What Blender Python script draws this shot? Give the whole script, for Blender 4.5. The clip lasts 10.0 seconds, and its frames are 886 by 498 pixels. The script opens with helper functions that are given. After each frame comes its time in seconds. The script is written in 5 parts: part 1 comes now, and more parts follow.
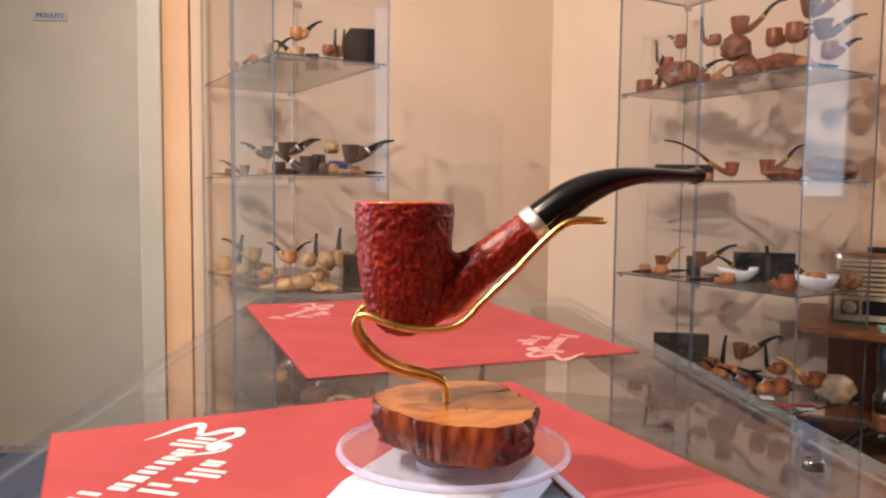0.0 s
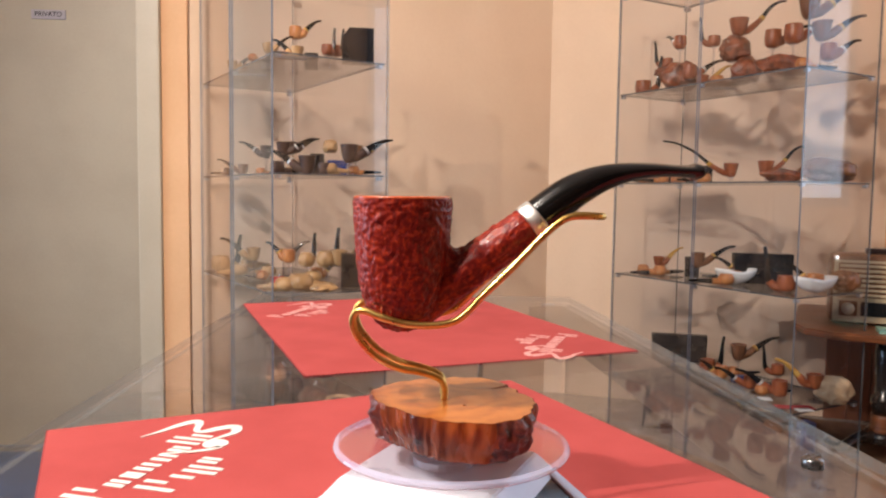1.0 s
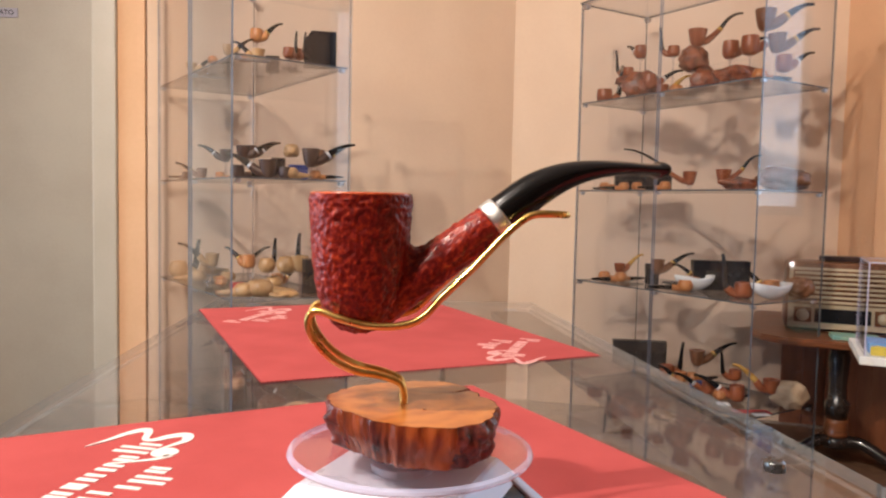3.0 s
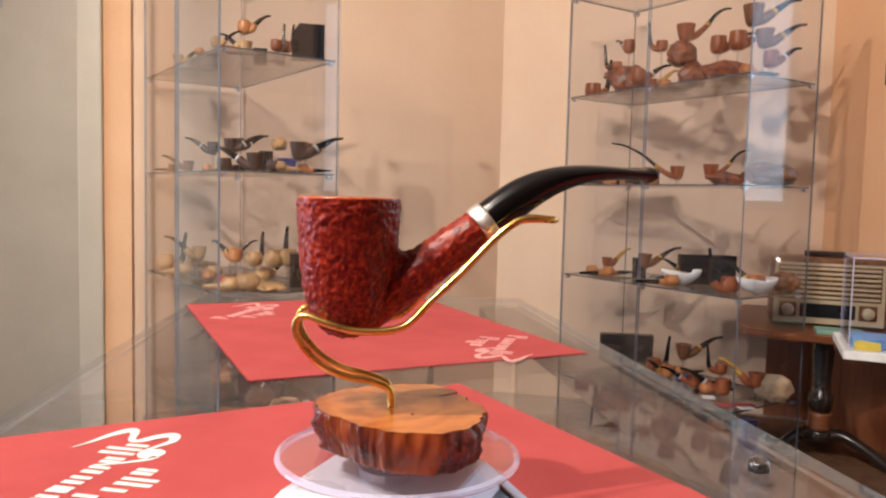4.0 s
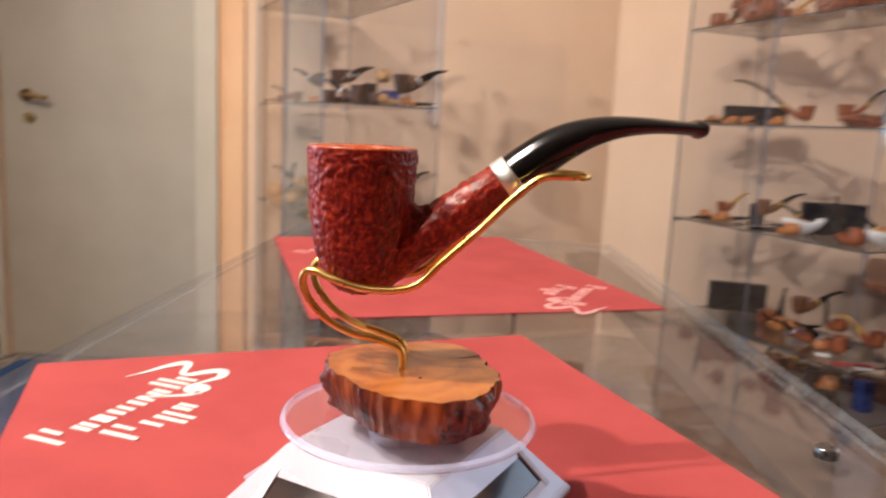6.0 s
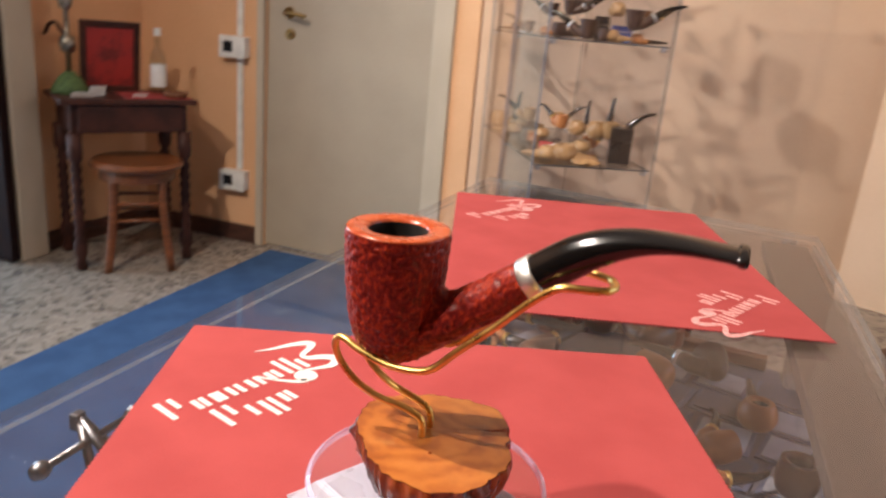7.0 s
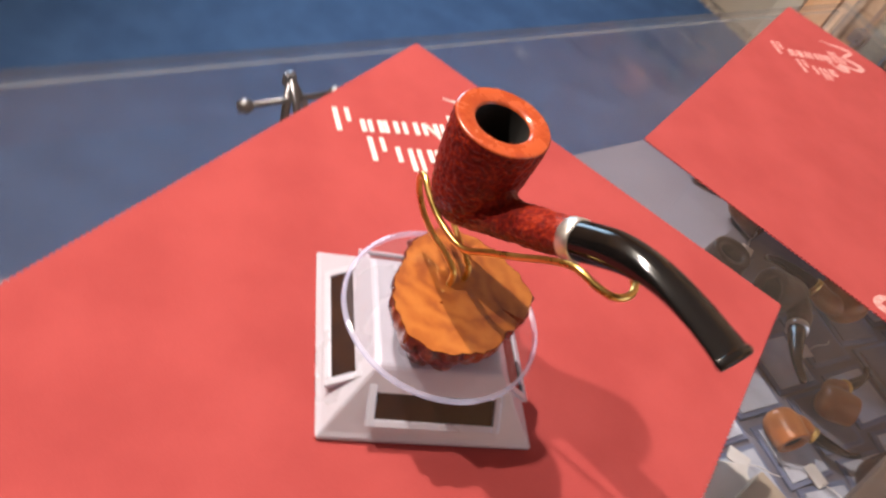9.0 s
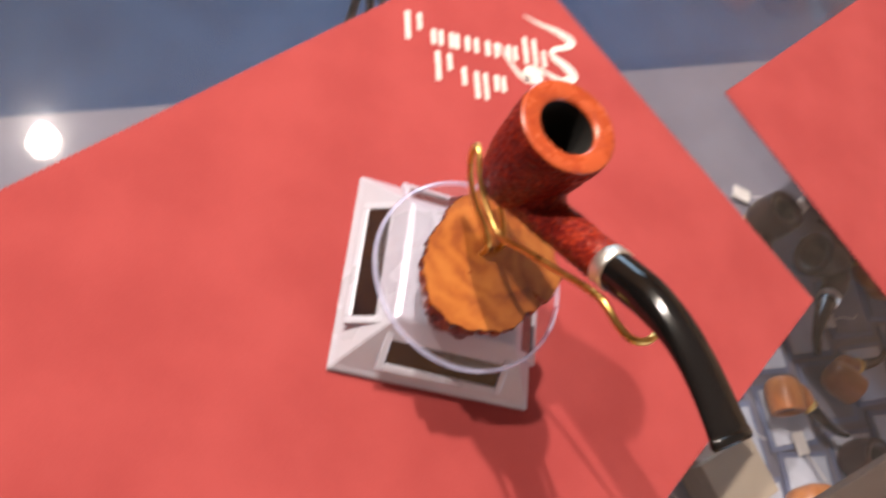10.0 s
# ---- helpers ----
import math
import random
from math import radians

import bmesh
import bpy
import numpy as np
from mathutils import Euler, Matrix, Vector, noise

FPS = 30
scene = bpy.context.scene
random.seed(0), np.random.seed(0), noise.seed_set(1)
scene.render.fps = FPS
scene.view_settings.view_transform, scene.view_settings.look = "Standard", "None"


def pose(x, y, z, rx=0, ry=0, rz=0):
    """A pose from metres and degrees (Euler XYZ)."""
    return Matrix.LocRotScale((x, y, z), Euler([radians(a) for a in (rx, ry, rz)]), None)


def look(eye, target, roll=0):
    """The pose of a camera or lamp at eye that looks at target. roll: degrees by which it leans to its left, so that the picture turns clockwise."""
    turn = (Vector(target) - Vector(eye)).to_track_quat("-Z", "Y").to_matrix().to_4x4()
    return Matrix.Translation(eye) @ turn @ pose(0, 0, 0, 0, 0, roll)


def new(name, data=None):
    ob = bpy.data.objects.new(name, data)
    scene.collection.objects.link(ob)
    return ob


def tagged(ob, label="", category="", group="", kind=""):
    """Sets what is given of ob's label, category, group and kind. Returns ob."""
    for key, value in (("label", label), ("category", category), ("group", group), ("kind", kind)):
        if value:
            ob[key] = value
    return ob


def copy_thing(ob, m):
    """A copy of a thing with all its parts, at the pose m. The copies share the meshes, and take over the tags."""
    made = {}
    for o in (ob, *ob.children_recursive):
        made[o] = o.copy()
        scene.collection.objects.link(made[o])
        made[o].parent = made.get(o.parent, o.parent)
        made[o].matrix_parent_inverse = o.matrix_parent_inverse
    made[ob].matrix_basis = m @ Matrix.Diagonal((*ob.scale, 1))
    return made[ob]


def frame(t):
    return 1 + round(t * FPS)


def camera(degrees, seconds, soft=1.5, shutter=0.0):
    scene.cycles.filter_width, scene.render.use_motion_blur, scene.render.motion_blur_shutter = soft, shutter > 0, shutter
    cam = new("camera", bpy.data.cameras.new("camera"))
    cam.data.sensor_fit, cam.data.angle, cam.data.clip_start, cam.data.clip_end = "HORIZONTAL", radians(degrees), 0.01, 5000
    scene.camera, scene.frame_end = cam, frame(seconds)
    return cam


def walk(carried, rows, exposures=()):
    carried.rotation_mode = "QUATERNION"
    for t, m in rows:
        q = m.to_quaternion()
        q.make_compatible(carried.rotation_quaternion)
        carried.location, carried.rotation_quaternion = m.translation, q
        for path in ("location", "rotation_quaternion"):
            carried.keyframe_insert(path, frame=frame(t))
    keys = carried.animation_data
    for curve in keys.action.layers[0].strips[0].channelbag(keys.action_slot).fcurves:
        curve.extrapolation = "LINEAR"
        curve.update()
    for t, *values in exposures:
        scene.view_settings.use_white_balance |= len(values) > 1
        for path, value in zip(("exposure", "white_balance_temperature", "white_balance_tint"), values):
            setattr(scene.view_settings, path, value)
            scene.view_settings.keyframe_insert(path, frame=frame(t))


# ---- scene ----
cam = camera(61.5, 10.0, soft=2.2, shutter=0.9)
PATH = [
    (0, (0.08, 0.111, 1.063), (-0.024, 2.103, 0.918), 0.6),
    (0.5, (0.081, 0.11, 1.062), (-0.021, 2.102, 0.919), 0.6),
    (1, (0.08, 0.113, 1.06), (-0.02, 2.105, 0.917), 0.8),
    (1.5, (0.079, 0.116, 1.059), (-0.016, 2.109, 0.917), 0.9),
    (2, (0.079, 0.12, 1.057), (0.013, 2.115, 0.929), 1.0),
    (2.5, (0.081, 0.125, 1.054), (0.051, 2.121, 0.933), 1.1),
    (4, (0.081, 0.126, 1.061), (0.112, 2.12, 0.919), 1.4),
    (4.5, (0.083, 0.128, 1.064), (0.119, 2.121, 0.903), 1.6),
    (5, (0.083, 0.129, 1.06), (0.118, 2.121, 0.881), 1.9),
    (5.2, (0.084, 0.127, 1.060), (0.108, 2.116, 0.863), 2.0),
    (6.5, (0.172, 0.174, 1.106), (-0.401, 2.032, 0.636), 3.6),
    (6.9, (0.205, 0.189, 1.150), (-0.594, 1.927, 0.565), 4.6),
    (7, (0.208, 0.197, 1.157), (-0.619, 1.917, 0.562), 5.1),
    (7.3, (0.230, 0.192, 1.177), (-0.632, 1.849, 0.460), 7.9),
    (7.5, (0.237, 0.193, 1.195), (-0.682, 1.79, 0.415), 10.2),
    (8, (0.246, 0.213, 1.222), (-0.787, 1.592, 0.206), 15.2),
    (8.5, (0.253, 0.243, 1.253), (-0.813, 1.408, 0.026), 19.8),
    (9, (0.245, 0.272, 1.274), (-0.684, 1.305, -0.164), 27.7),
    (9.5, (0.211, 0.285, 1.302), (-0.562, 1.28, -0.251), 38.1),
    (10, (0.181, 0.286, 1.312), (-0.405, 1.16, -0.389), 45.8),
]
walk(cam, [(t, look(eye, target, roll)) for t, eye, target, roll in PATH], exposures=[(0, 0.0), (6.0, 0.0), (8.5, 0.0), (10, -0.14)])


# ---- world and lights ----
world = bpy.data.worlds.new("world")
scene.world = world
world.use_nodes = True
wn = world.node_tree.nodes
sky = wn.new("ShaderNodeTexSky")
sky.sky_type = "NISHITA"
sky.sun_disc = False
sky.sun_elevation, sky.sun_rotation = radians(37.5), radians(358)
wn["Background"].inputs[1].default_value = 0.10
world.node_tree.links.new(sky.outputs[0], wn["Background"].inputs[0])

SPOTS = [(-1.23, -0.68, 3.0), (-1.27, 0.21, 3.0)]
SPOT_AIM = [(0.3, 2.2, 0.9), (0.6, 1.9, 0.9)]
SPOT_WATTS = [245, 300]
SPOT_SIZE = [0.030, 0.030]
for place, aim, watts, size in zip(SPOTS, SPOT_AIM, SPOT_WATTS, SPOT_SIZE):
    data = bpy.data.lights.new("ceiling_bulb", "SPOT")
    data.shadow_soft_size, data.energy, data.color = size, watts, (1.0, 0.882, 0.780)
    data.spot_size, data.spot_blend = radians(112), 0.75
    new("ceiling_bulb", data).matrix_world = look(place, aim)
    # added fill: an extra point lamp by each spot, to brighten the ceiling
    fill_data = bpy.data.lights.new("ceiling_fill", "POINT")
    fill_data.shadow_soft_size, fill_data.energy, fill_data.color = 0.05, 26, (1.0, 0.882, 0.780)
    new("ceiling_fill", fill_data).location = (place[0], place[1], place[2] + 0.05)

def daylight(name, centre, target, sx, sy, watts, colour):
    data = bpy.data.lights.new(name, "AREA")
    data.shape, data.size, data.size_y, data.energy, data.color = "RECTANGLE", sx, sy, watts, colour
    new(name, data).matrix_world = look(centre, target)

daylight("window_daylight", (2.318, 2.025, 1.75), (0.0, 1.77, 1.70), 1.84, 1.4, 16.5, (0.70, 0.83, 1.0))
daylight("doorway_daylight", (-3.05, 1.5, 1.15), (-1.0, 1.2, 0.8), 0.7, 1.9, 9, (0.60, 0.78, 1.0))

# ---- materials ----
def make(name):
    m = bpy.data.materials.new(name)
    m.use_nodes = True
    return m, m.node_tree.nodes, m.node_tree.links, m.node_tree.nodes["Principled BSDF"]

def rgb(c):
    return (*c, 1.0)

def surface(name, base, dark=None, rough=0.5, metal=0.0, scale=20.0, fine=160.0, bump=0.1, depth=0.002, coat=0.0, spec=0.5, stretch=(1, 1, 1), contrast=(0.35, 0.65), rough_var=0.1):
    """Two scales of noise on colour, gloss and relief."""
    m, n, l, p = make(name)
    dark = dark or tuple(c * 0.8 for c in base)
    co = n.new("ShaderNodeTexCoord")
    mp = n.new("ShaderNodeMapping")
    mp.inputs["Scale"].default_value = stretch
    l.new(co.outputs["Object"], mp.inputs[0])
    big = n.new("ShaderNodeTexNoise")
    big.inputs["Scale"].default_value, big.inputs["Detail"].default_value = scale, 6
    small = n.new("ShaderNodeTexNoise")
    small.inputs["Scale"].default_value, small.inputs["Detail"].default_value = fine, 4
    for t in (big, small):
        l.new(mp.outputs[0], t.inputs["Vector"])
    add = n.new("ShaderNodeMath")
    add.operation = "MULTIPLY_ADD"
    add.inputs[1].default_value = 0.35
    l.new(small.outputs[0], add.inputs[0])
    l.new(big.outputs[0], add.inputs[2])
    ramp = n.new("ShaderNodeValToRGB")
    ramp.color_ramp.elements[0].position, ramp.color_ramp.elements[1].position = contrast[0] + 0.17, contrast[1] + 0.17
    ramp.color_ramp.elements[0].color, ramp.color_ramp.elements[1].color = rgb(dark), rgb(base)
    l.new(add.outputs[0], ramp.inputs[0])
    l.new(ramp.outputs[0], p.inputs["Base Color"])
    rr = n.new("ShaderNodeMapRange")
    rr.inputs["To Min"].default_value, rr.inputs["To Max"].default_value = max(0.02, rough - rough_var), min(1, rough + rough_var)
    l.new(big.outputs[0], rr.inputs[0])
    l.new(rr.outputs[0], p.inputs["Roughness"])
    p.inputs["Metallic"].default_value, p.inputs["Coat Weight"].default_value = metal, coat
    p.inputs["Specular IOR Level"].default_value = spec
    if bump:
        b = n.new("ShaderNodeBump")
        b.inputs["Strength"].default_value, b.inputs["Distance"].default_value = bump, depth
        l.new(add.outputs[0], b.inputs["Height"])
        l.new(b.outputs[0], p.inputs["Normal"])
    return m

def clear(name, tint, rough=0.0, shine=1.0):
    """Clear sheet: what is behind it, with a reflection that grows towards grazing angles."""
    m, n, l, p = make(name)
    n.remove(p)
    through_it, gloss, mix, facing = n.new("ShaderNodeBsdfTransparent"), n.new("ShaderNodeBsdfGlossy"), n.new("ShaderNodeMixShader"), n.new("ShaderNodeLayerWeight")
    through_it.inputs[0].default_value = rgb(tint)
    gloss.inputs["Roughness"].default_value, facing.inputs[0].default_value = rough, 0.5
    power, scaled = n.new("ShaderNodeMath"), n.new("ShaderNodeMath")
    power.operation, scaled.operation = "POWER", "MULTIPLY_ADD"
    power.inputs[1].default_value, scaled.inputs[1].default_value, scaled.inputs[2].default_value = 5.0, 0.96 * shine, 0.04 * shine
    l.new(facing.outputs["Facing"], power.inputs[0])
    l.new(power.outputs[0], scaled.inputs[0])
    l.new(scaled.outputs[0], mix.inputs[0])
    l.new(through_it.outputs[0], mix.inputs[1])
    l.new(gloss.outputs[0], mix.inputs[2])
    l.new(mix.outputs[0], n["Material Output"].inputs[0])
    return m

def frosted(name, colour, amount, rough=0.05, shine=1.0):
    """Clear sheet with a share of pale scattering body."""
    m = clear(name, (0.96, 0.95, 0.97), rough, shine)
    n, l = m.node_tree.nodes, m.node_tree.links
    body, mix = n.new("ShaderNodeBsdfPrincipled"), n.new("ShaderNodeMixShader")
    body.inputs["Base Color"].default_value, body.inputs["Roughness"].default_value = rgb(colour), 0.12
    old = n["Material Output"].inputs[0].links[0].from_socket
    mix.inputs[0].default_value = amount
    l.new(old, mix.inputs[1])
    l.new(body.outputs[0], mix.inputs[2])
    l.new(mix.outputs[0], n["Material Output"].inputs[0])
    return m

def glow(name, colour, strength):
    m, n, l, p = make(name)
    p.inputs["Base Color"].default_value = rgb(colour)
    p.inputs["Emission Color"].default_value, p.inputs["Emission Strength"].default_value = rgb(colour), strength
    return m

PLASTER = surface("peach_plaster", (0.83, 0.61, 0.43), (0.79, 0.57, 0.395), rough=0.85, scale=3, fine=60, bump=0.08, depth=0.003)
ORANGE = surface("orange_plaster", (0.72, 0.42, 0.23), (0.67, 0.38, 0.20), rough=0.85, scale=3, fine=60, bump=0.08, depth=0.003)
WARM = surface("warm_orange_peach_plaster", (0.745, 0.441, 0.252), (0.706, 0.410, 0.231), rough=0.85, scale=3, fine=60, bump=0.08, depth=0.003)
WHITE = surface("white_plaster", (0.80, 0.76, 0.71), (0.76, 0.72, 0.67), rough=0.9, scale=3, fine=60, bump=0.05)
BEIGE = surface("beige_door_paint", (0.395, 0.330, 0.248), (0.362, 0.300, 0.226), rough=0.45, scale=4, fine=90, bump=0.03)
CREAM = surface("cream_frame_paint", (0.49, 0.415, 0.315), (0.455, 0.385, 0.29), rough=0.4, scale=5, fine=90, bump=0.03)
SKIRTING = surface("dark_skirting_wood", (0.085, 0.035, 0.022), (0.05, 0.02, 0.014), rough=0.4, scale=12, stretch=(1, 1, 4))
CLIP = surface("steel_clip", (0.55, 0.56, 0.58), rough=0.3, metal=1.0, scale=60)
PANE = clear("clear_glass", (0.975, 0.983, 1.0))
EDGE = surface("glass_edge", (0.10, 0.11, 0.12), (0.045, 0.052, 0.060), rough=0.15, scale=6, bump=0)
SLIDE = surface("pale_glass_edge", (0.23, 0.25, 0.30), (0.13, 0.145, 0.19), rough=0.15, scale=6, bump=0)
# small pale body share imitates the veil of ceiling light reflected in the top
VEILED = frosted("veiled_glass_top", (0.50, 0.50, 0.50), 0.012, 0.004, 0.88)
EDGE_SOFT = frosted("soft_glass_edge", (0.22, 0.26, 0.27), 0.30)
ACRYLIC = frosted("clear_acrylic", (0.74, 0.70, 0.80), 0.025)
RIM = frosted("acrylic_edge", (0.66, 0.68, 0.95), 0.32)
RED = surface("red_felt", (0.385, 0.067, 0.064), (0.33, 0.053, 0.051), rough=0.95, scale=14, fine=900, bump=0.25, depth=0.0006, spec=0.15)
PRINT = surface("white_print", (0.80, 0.75, 0.71), (0.68, 0.58, 0.55), rough=0.8, scale=200, fine=1500, bump=0.05)
# white print toned towards the felt's red: its faint look at grazing angles, as colour
FAINT = surface("faint_pinkish_print", (0.70, 0.40, 0.37), (0.56, 0.20, 0.19), rough=0.9, scale=260, fine=1500, bump=0.05)
GOLD = surface("polished_brass_wire", (0.86, 0.58, 0.19), (0.66, 0.42, 0.12), rough=0.30, metal=1.0, scale=90, fine=500, bump=0.05, depth=0.0005)
SILVER = surface("silver_band", (0.88, 0.86, 0.82), (0.74, 0.72, 0.69), rough=0.42, metal=1.0, scale=160, fine=900, bump=0.05, depth=0.0003)
EBONITE = surface("black_ebonite", (0.006, 0.005, 0.005), (0.003, 0.003, 0.003), rough=0.15, scale=40, bump=0.01, rough_var=0.03)
PLASTIC = surface("silver_white_plastic", (0.55, 0.55, 0.63), (0.53, 0.53, 0.61), rough=0.28, metal=0.2, scale=12, bump=0.01, rough_var=0.04)
SOLAR = surface("dark_solar_cell", (0.035, 0.016, 0.012), (0.015, 0.010, 0.012), rough=0.08, scale=60, bump=0, coat=0.6)
DARKWOOD = surface("dark_stained_wood", (0.070, 0.022, 0.014), (0.030, 0.011, 0.008), spec=0.25, rough=0.5, scale=14, fine=120, stretch=(1, 6, 1), bump=0.1)
STOOLWOOD = surface("orange_brown_wood", (0.22, 0.072, 0.025), (0.12, 0.038, 0.014), rough=0.35, scale=14, fine=120, stretch=(1, 1, 6), bump=0.08)
BLACK = surface("black_card", (0.014, 0.014, 0.016), (0.008, 0.008, 0.010), rough=0.22, spec=0.35, scale=20, bump=0.05)
CHINA = surface("white_china", (0.78, 0.77, 0.74), (0.72, 0.71, 0.68), rough=0.2, scale=20, bump=0.02, coat=0.4)
OUTLETW = surface("white_outlet_plastic", (0.80, 0.78, 0.73), rough=0.35, scale=20, bump=0.02)

# ---- mesh helpers ----
def finish(bm, name, mats, smooth=False):
    me = bpy.data.meshes.new(name)
    bm.normal_update()
    bm.to_mesh(me)
    bm.free()
    for m in (mats if isinstance(mats, (list, tuple)) else [mats]):
        me.materials.append(m)
    if smooth:
        me.shade_smooth()
    return me

def thing(name, m, label, category, group="", kind=""):
    ob = new(name)
    ob.empty_display_size = 0.05
    ob.matrix_basis = m
    return tagged(ob, label, category, group, kind)

def solid(name, bm, mats, m, label="", category="", group="", kind="", smooth=False):
    ob = new(name, finish(bm, name, mats, smooth))
    ob.matrix_basis = m
    return tagged(ob, label, category, group, kind)

def part(name, bm, mats, parent, label="", m=None, smooth=False):
    ob = new(name, finish(bm, name, mats, smooth))
    ob.parent = parent
    if m is not None:
        ob.matrix_basis = m
    return tagged(ob, label)

def box(bm, x0, y0, z0, x1, y1, z1, bevel=0.0, mat=0):
    made = bmesh.ops.create_cube(bm, size=1.0, matrix=Matrix.LocRotScale(((x0 + x1) / 2, (y0 + y1) / 2, (z0 + z1) / 2), None, (abs(x1 - x0), abs(y1 - y0), abs(z1 - z0))))
    faces = {f for v in made["verts"] for f in v.link_faces}
    if bevel:
        edges = list({e for v in made["verts"] for e in v.link_edges})
        done = bmesh.ops.bevel(bm, geom=edges, offset=bevel, segments=2, affect="EDGES", profile=0.6)
        faces = {f for f in faces if f.is_valid} | set(done["faces"])
    for f in faces:
        f.material_index = mat
    return bm

def boxes(*specs, bevel=0.0):
    bm = bmesh.new()
    for s in specs:
        box(bm, *s, bevel=bevel)
    return bm

def pane(bm, x0, y0, z0, x1, y1, z1):
    """A sheet of glass: clear faces (slot 0), darker edges (slot 1)."""
    size = (x1 - x0, y1 - y0, z1 - z0)
    thin = min(range(3), key=lambda i: abs(size[i]))
    made = bmesh.ops.create_cube(bm, size=1.0, matrix=Matrix.LocRotScale(((x0 + x1) / 2, (y0 + y1) / 2, (z0 + z1) / 2), None, [abs(s) for s in size]))
    for f in {f for v in made["verts"] for f in v.link_faces}:
        f.normal_update()
        f.material_index = 0 if abs(f.normal[thin]) > 0.5 else 1
    return bm

def lathe(bm, profile, steps=32, centre=(0, 0, 0), axis=None, cap=True, mat=0):
    """Turn (radius, height) pairs round z."""
    m = Matrix.Translation(centre) @ (axis or Matrix())
    rings = []
    for r, h in profile:
        if r < 1e-6:
            rings.append([bm.verts.new(m @ Vector((0, 0, h)))])
        else:
            rings.append([bm.verts.new(m @ Vector((r * math.cos(2 * math.pi * i / steps), r * math.sin(2 * math.pi * i / steps), h))) for i in range(steps)])
    for a, b in zip(rings, rings[1:]):
        for i in range(steps):
            j = (i + 1) % steps
            if len(a) == 1 and len(b) == 1:
                continue
            vs = [a[0], b[j], b[i]] if len(a) == 1 else [a[i], a[j], b[0]] if len(b) == 1 else [a[i], a[j], b[j], b[i]]
            bm.faces.new(vs).material_index = mat
    if cap:
        for ring, flip in ((rings[0], True), (rings[-1], False)):
            if len(ring) > 1:
                bm.faces.new(ring[::-1] if flip else ring).material_index = mat
    return bm

def smooth_path(points, per=6):
    """Catmull-Rom through the points (any number of components)."""
    p = [np.array(q, float) for q in points]
    p = [2 * p[0] - p[1]] + p + [2 * p[-1] - p[-2]]
    out = []
    for a, b, c, d in zip(p, p[1:], p[2:], p[3:]):
        for k in range(per):
            t = k / per
            out.append(0.5 * (2 * b + (c - a) * t + (2 * a - 5 * b + 4 * c - d) * t * t + (3 * b - a - 3 * c + d) * t ** 3))
    out.append(p[-2])
    return out

def tube(bm, points, radii, steps=12, wide=None, mat=0):
    """Sweep a round (or, with wide, flattened) section along points."""
    pts = [Vector(q[:3]) for q in points]
    rings, side = [], None
    for i, q in enumerate(pts):
        way = (pts[min(i + 1, len(pts) - 1)] - pts[max(i - 1, 0)]).normalized()
        if side is None:
            side = way.cross(Vector((0, 0, 1)))
            side = side.normalized() if side.length > 1e-4 else Vector((0, 1, 0))
        side = (side - way * side.dot(way)).normalized()
        up = side.cross(way)
        r = radii[i] if isinstance(radii, (list, tuple, np.ndarray)) else radii
        w = wide[i] if wide is not None else r
        rings.append([bm.verts.new(q + side * (w * math.cos(2 * math.pi * k / steps)) + up * (r * math.sin(2 * math.pi * k / steps))) for k in range(steps)])
    for a, b in zip(rings, rings[1:]):
        for k in range(steps):
            bm.faces.new([a[k], a[(k + 1) % steps], b[(k + 1) % steps], b[k]]).material_index = mat
    bm.faces.new(rings[0][::-1]).material_index = mat
    bm.faces.new(rings[-1]).material_index = mat
    bmesh.ops.recalc_face_normals(bm, faces=bm.faces[:])
    return bm

def rod(bm, a, b, r, steps=10, mat=0):
    return tube(bm, [a, b], r, steps, mat=mat)

def prism(bm, outline, z0, z1, mat=0):
    low = [bm.verts.new((x, y, z0)) for x, y in outline]
    top = [bm.verts.new((x, y, z1)) for x, y in outline]
    bm.faces.new(low[::-1]).material_index = mat
    bm.faces.new(top).material_index = mat
    for i in range(len(low)):
        j = (i + 1) % len(low)
        bm.faces.new([low[i], low[j], top[j], top[i]]).material_index = mat
    bmesh.ops.recalc_face_normals(bm, faces=bm.faces[:])
    return bm

def ribbon(bm, pts, widths, z0, z1):
    """A flat stroke of changing width, lying level."""
    left, right = [], []
    for i, q in enumerate(pts):
        a, b = pts[max(i - 1, 0)], pts[min(i + 1, len(pts) - 1)]
        d = Vector((b[0] - a[0], b[1] - a[1])).normalized()
        w = widths[i] / 2
        left.append((q[0] - d.y * w, q[1] + d.x * w))
        right.append((q[0] + d.y * w, q[1] - d.x * w))
    for i in range(len(pts) - 1):
        prism(bm, [left[i], left[i + 1], right[i + 1], right[i]], z0, z1)
    return bm

# ---- the room ----
HIGH = 3.34
def wall(name, a, b, mat, holes=(), thick=0.16, z1=HIGH, label=""):
    """A wall from a to b in plan, its room face on the line a-b, its body to the left of it; holes: (from, to, z0, z1) along it."""
    a, b = Vector(a), Vector(b)
    length = (b - a).length
    bm = bmesh.new()
    cuts = sorted(holes)
    at = 0.0
    for h0, h1, z0, zt in cuts:
        box(bm, at, 0, 0, h0, thick, z1)
        if z0 > 0:
            box(bm, h0, 0, 0, h1, thick, z0)
        if zt < z1:
            box(bm, h0, 0, zt, h1, thick, z1)
        at = h1
    box(bm, at, 0, 0, length, thick, z1)
    m = Matrix.Translation((a.x, a.y, 0)) @ Matrix.Rotation(math.atan2(b.y - a.y, b.x - a.x), 4, "Z")
    return solid(name, bm, mat, m, label, "wall", kind="structure"), m, length

